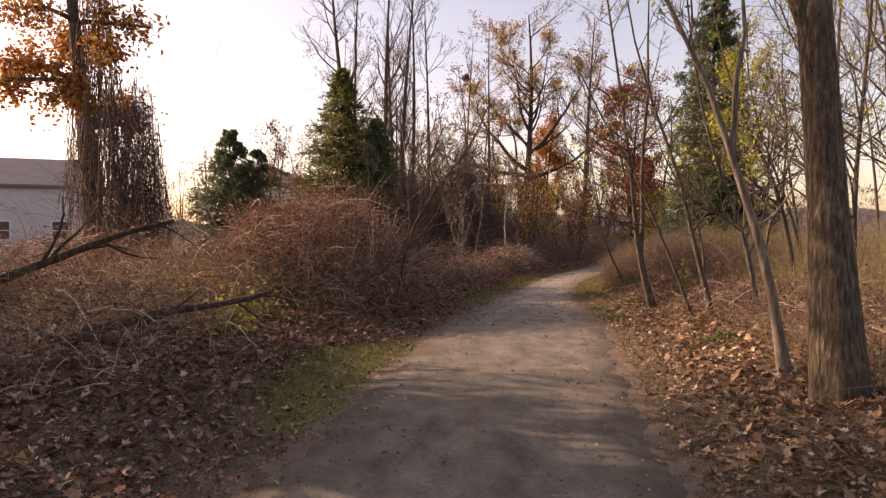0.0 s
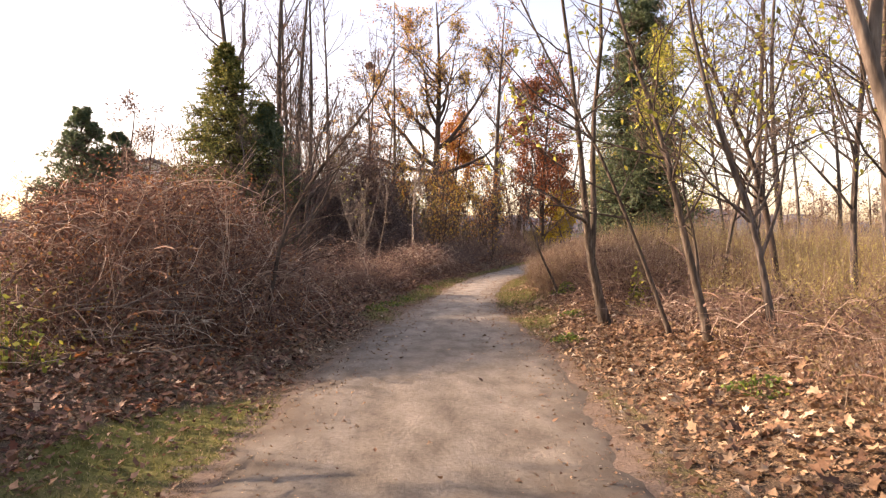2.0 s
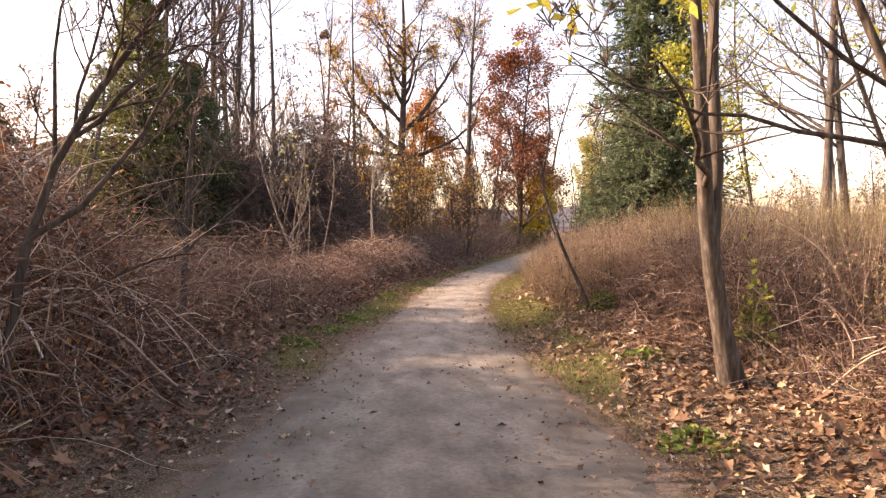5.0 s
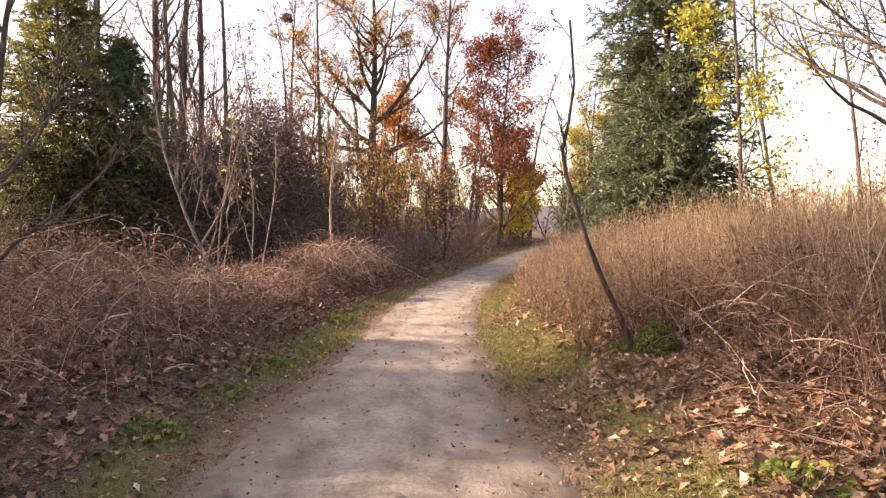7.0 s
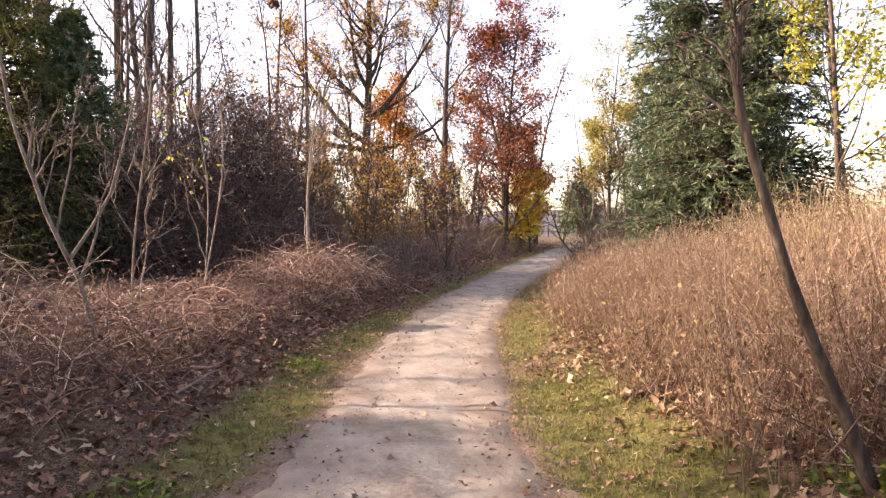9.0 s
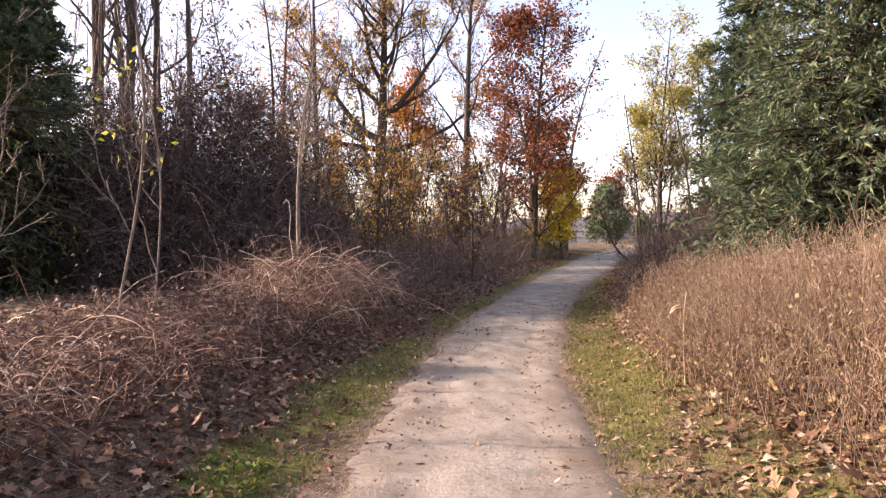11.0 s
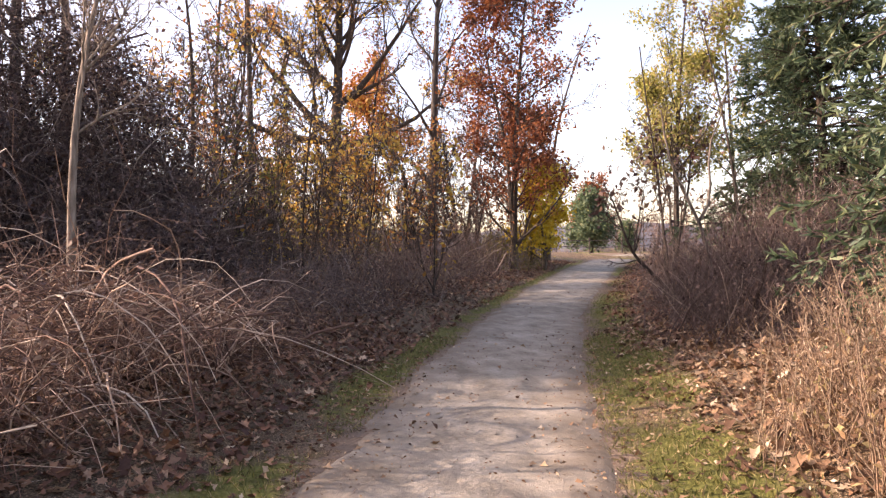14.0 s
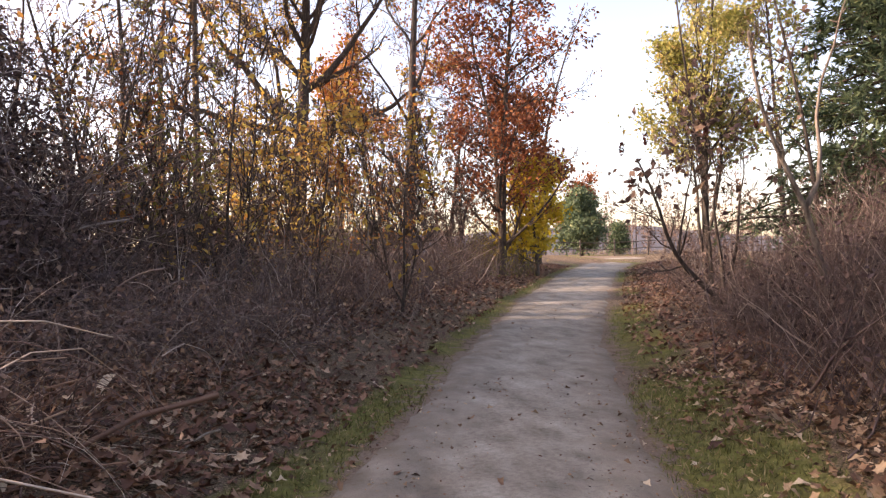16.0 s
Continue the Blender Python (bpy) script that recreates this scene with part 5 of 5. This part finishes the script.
def ridge(label):
    """Low wooded hills on the horizon; haze is painted into their blue-grey colour."""
    a = np.radians(np.linspace(-100, 110, 240))
    top = 26 + 9 * np.sin(a * 5) + 5 * np.sin(a * 13 + 1) + 1.5 * np.sin(a * 61) + 1.2 * np.sin(a * 97 + 2)
    rows = [(700, -20 + 0 * a), (760, top * 0.7), (820, top), (1000, top * 0.6)]
    V = np.stack([np.stack([6 + d * np.sin(a), 20 + d * np.cos(a), z], -1) for d, z in rows])
    i = (np.arange(3)[:, None] * 240 + np.arange(239)[None]).reshape(-1)
    m, nt, b = material("haze_blue_woods", 1.0, 0.0)
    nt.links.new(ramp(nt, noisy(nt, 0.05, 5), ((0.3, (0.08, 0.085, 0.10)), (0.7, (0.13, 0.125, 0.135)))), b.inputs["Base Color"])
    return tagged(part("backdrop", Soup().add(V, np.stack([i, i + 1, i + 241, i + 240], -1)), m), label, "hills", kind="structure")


ridge("low wooded hills on the horizon with haze painted into their colour")


# ---- fallen limbs, sticks, small growth ----
def fallen_limb(x, y, z, dx, dy, dz, length, r, label, mat=None, forks=7):
    e = rooted("fallen_limb", x, y, label, "branch", "fallen limbs")
    D = np.array([[dx, dy, dz]])
    P = curves(np.array([[0, 0, z]]), D, np.array([length]), 9, 0.03, 0.1)
    P[..., 2] = np.maximum(P[..., 2], 0.01)
    R = r * np.linspace(1, 0.35, 9)[None]
    part("limb", Soup().tubes(P, R, 8), mat or BARK_DARK, e)
    A, Ra = shoots(P, R, forks, 0.15, 0.95, 42, 0.4, 5, 0.03, 0.15, 0.5, 0.3)
    for i in range(len(A)):
        part("side_branch", Soup().tubes(A[i:i + 1], Ra[i:i + 1], 5), mat or BARK_DARK, e)
    return e


fallen_limb(-4.6, 8.0, 0.05, 0.9, 0.12, 0.42, 2.6, 0.075, "dark broken limb leaning over the shaded brambles")
fallen_limb(-7.0, 8.9, 0.45, 0.95, 0.05, 0.22, 3.4, 0.085, "thick dark dead limb lying across brambles")
fallen_limb(-4.3, 7.8, 0.15, 0.97, 0.1, 0.06, 1.9, 0.055, "dark bent limb low over fallen leaves")
PALE = bark("weathered_sticks", (0.12, 0.09, 0.07), (0.23, 0.185, 0.15), (0.38, 0.33, 0.28), 30, relief=0.006)
for i in range(34):
    x, y = -1.75 + rng.uniform(-0.6, 0.5), 12.2 + rng.uniform(-0.9, 1.0)
    fallen_limb(x - 0.6, y - 0.2, rng.uniform(0.1, 0.5), rng.uniform(0.6, 1.0), rng.uniform(-0.5, 0.6), rng.uniform(-0.05, 0.3), rng.uniform(0.5, 1.2), rng.uniform(0.004, 0.009), "pale dead stick piled at the foot of brambles", PALE, 3)
for i in range(14):
    y = rng.uniform(16, 36)
    x = lane(y)[0] - rng.uniform(0.9, 2.4)
    fallen_limb(x, y, rng.uniform(0.05, 0.25), rng.uniform(-1, 1), rng.uniform(-1, 1), rng.uniform(0, 0.15), rng.uniform(0.35, 0.8), rng.uniform(0.006, 0.011), "pale thin stick lying in brambles", PALE, 3)
for i in range(10):
    y = rng.uniform(8, 30)
    x = lane(y)[1] + rng.uniform(1.2, 2.8)
    fallen_limb(x, y, rng.uniform(0.03, 0.3), rng.uniform(-1, 1), rng.uniform(-1, 1), rng.uniform(0, 0.4), rng.uniform(0.4, 1.0), rng.uniform(0.004, 0.008), "pale dry stick among weeds", PALE, 3)


def weed_clump(x, y, r, n, label, mat, size=0.035, height=0.16):
    e = rooted("weed_clump", x, y, label, "weeds", "green clumps")
    px, py, q = inside(n, 0, 0, r, r)
    C = np.stack([px, py, height * rng.uniform(0.1, 1, n) * (1.1 - q)], -1)
    S = C * np.array([0.8, 0.8, 0])
    P = np.stack([S, (S + C) / 2, C], 1)
    part("stemwork", Soup().tubes(P, np.full((n, 3), 0.0022), 3), L_GREEN, e, kind="stuff")
    part("foliage", leaf_cards(Soup(), C, size, 0.5), mat, e, kind="stuff")


for x, y, r, m, txt in ((1.15, 19.3, 0.4, L_GREEN, "bright green weeds by the lane"), (1.6, 20.6, 0.35, L_GREEN, "green weeds by the lane"), (0.8, 18.2, 0.3, L_GREEN, "small green weeds beside fallen leaves"), (-2.9, 9.0, 0.35, L_LIME, "yellow-green leaves over dark litter"),
                        (-3.0, 10.6, 0.6, L_LIME, "yellow-green bramble leaves over dark canes"), (-3.8, 10.2, 0.6, L_LIME, "yellow-green bramble leaves over dark canes"), (3.9, 9.2, 0.35, L_GREEN, "green weeds among fallen leaves"), (3.6, 13.6, 0.3, L_GREEN, "green weeds at a sapling's foot"),
                        (4.6, 16.2, 0.3, L_GREEN, "green weeds among fallen leaves"), (5.3, 19.45, 0.22, L_GREEN, "mossy green tuft at a leaning stem"), (2.6, 24.4, 0.35, L_GREEN, "green weeds by the lane")):
    weed_clump(x, y, r, 130, txt, m, 0.03 if m is L_GREEN else 0.04, 0.16 if m is L_GREEN else 0.9)
x, y = scatter(260, 8, 15, 0.9, 3.2, -1)
fallen_leaves("red_leaves", x, y, "bright rust-red leaves fallen beside the verge", 0.07, True, 0.03, L_RED)

tree("tall_bare_tree", 1.9, 58.0, "tall thin bare tree holding a squirrel nest", 18.5, 0.15, (0.2, 0), 0.3, 14, 0.26, 48, mat=BARK_DARK, wander=0.3, fine=3.0, group="wood edge trees")
nest = new("squirrel_nest")
nest.location = (2.0, 57.9, 15.6)
tagged(nest, "round dark nest of dead leaves in a treetop", "nest")
part("leaf_ball", leaf_cards(Soup(), rand_dirs(420) * rng.uniform(0.1, 0.42, (420, 1)) * np.array([1, 1, 0.75]), 0.09), L_DEAD, nest, kind="stuff")


def mossy_stump(x, y):
    e = rooted("mossy_stump", x, y, "small rounded stump covered in green moss", "stump")
    P = np.array([[(0, 0, -0.05), (0.01, 0, 0.06), (0.0, 0.01, 0.16), (0, 0, 0.24), (0, 0, 0.26)]])
    part("stump", Soup().tubes(P, np.array([[0.21, 0.19, 0.17, 0.11, 0.01]]), 12), BARK_DARK, e)
    q = rand_dirs(900)
    q[:, 2] = np.abs(q[:, 2])
    part("moss", leaf_cards(Soup(), q * np.array([0.21, 0.21, 0.29]), 0.024, 0.4), L_GREEN, e, kind="stuff")


mossy_stump(5.42, 19.1)


def reed(x, y, label):
    e = rooted("reed", x, y, label, "reed")
    P = curves(np.zeros((1, 3)), np.array([[0.05, 0.02, 1.0]]), np.array([0.85]), 6, 0, 0.05)
    part("stalk", Soup().tubes(P, np.full((1, 6), 0.006), 6), PALE_STRAW, e)
    for side, up, droop in ((-1, 0.35, 0.25), (1, 0.7, 0.55), (-0.5, 1.0, 0.5)):
        C = curves(P[0, 4:5] + 0.02, np.array([[side * 0.9, 0.2, up]]), np.array([0.22]), 8, droop, 0.03)[0]
        w = 0.012 * np.array([0.5, 0.9, 1, 1, 0.9, 0.7, 0.4, 0.05])[:, None]
        d = np.array([[0.25, 0.9, 0.15]])
        i = np.arange(7) * 2
        V = np.stack([C - d * w, C + d * w], 1).reshape(-1, 3)
        part("blade", Soup().add(V, np.stack([i, i + 1, i + 3, i + 2], -1)), PALE_STRAW, e)


PALE_STRAW = siding("pale_straw", (0.42, 0.33, 0.22))
reed(6.45, 25.7, "dry pale reed with bent strap leaves")
weed_clump(5.8, 16.0, 0.22, 90, "drooping yellow-green leaves among dry weeds", L_LIME, 0.05, 1.25)
weed_clump(6.3, 16.9, 0.2, 60, "drooping yellow-green leaves among dry weeds", L_LIME, 0.05, 1.1)
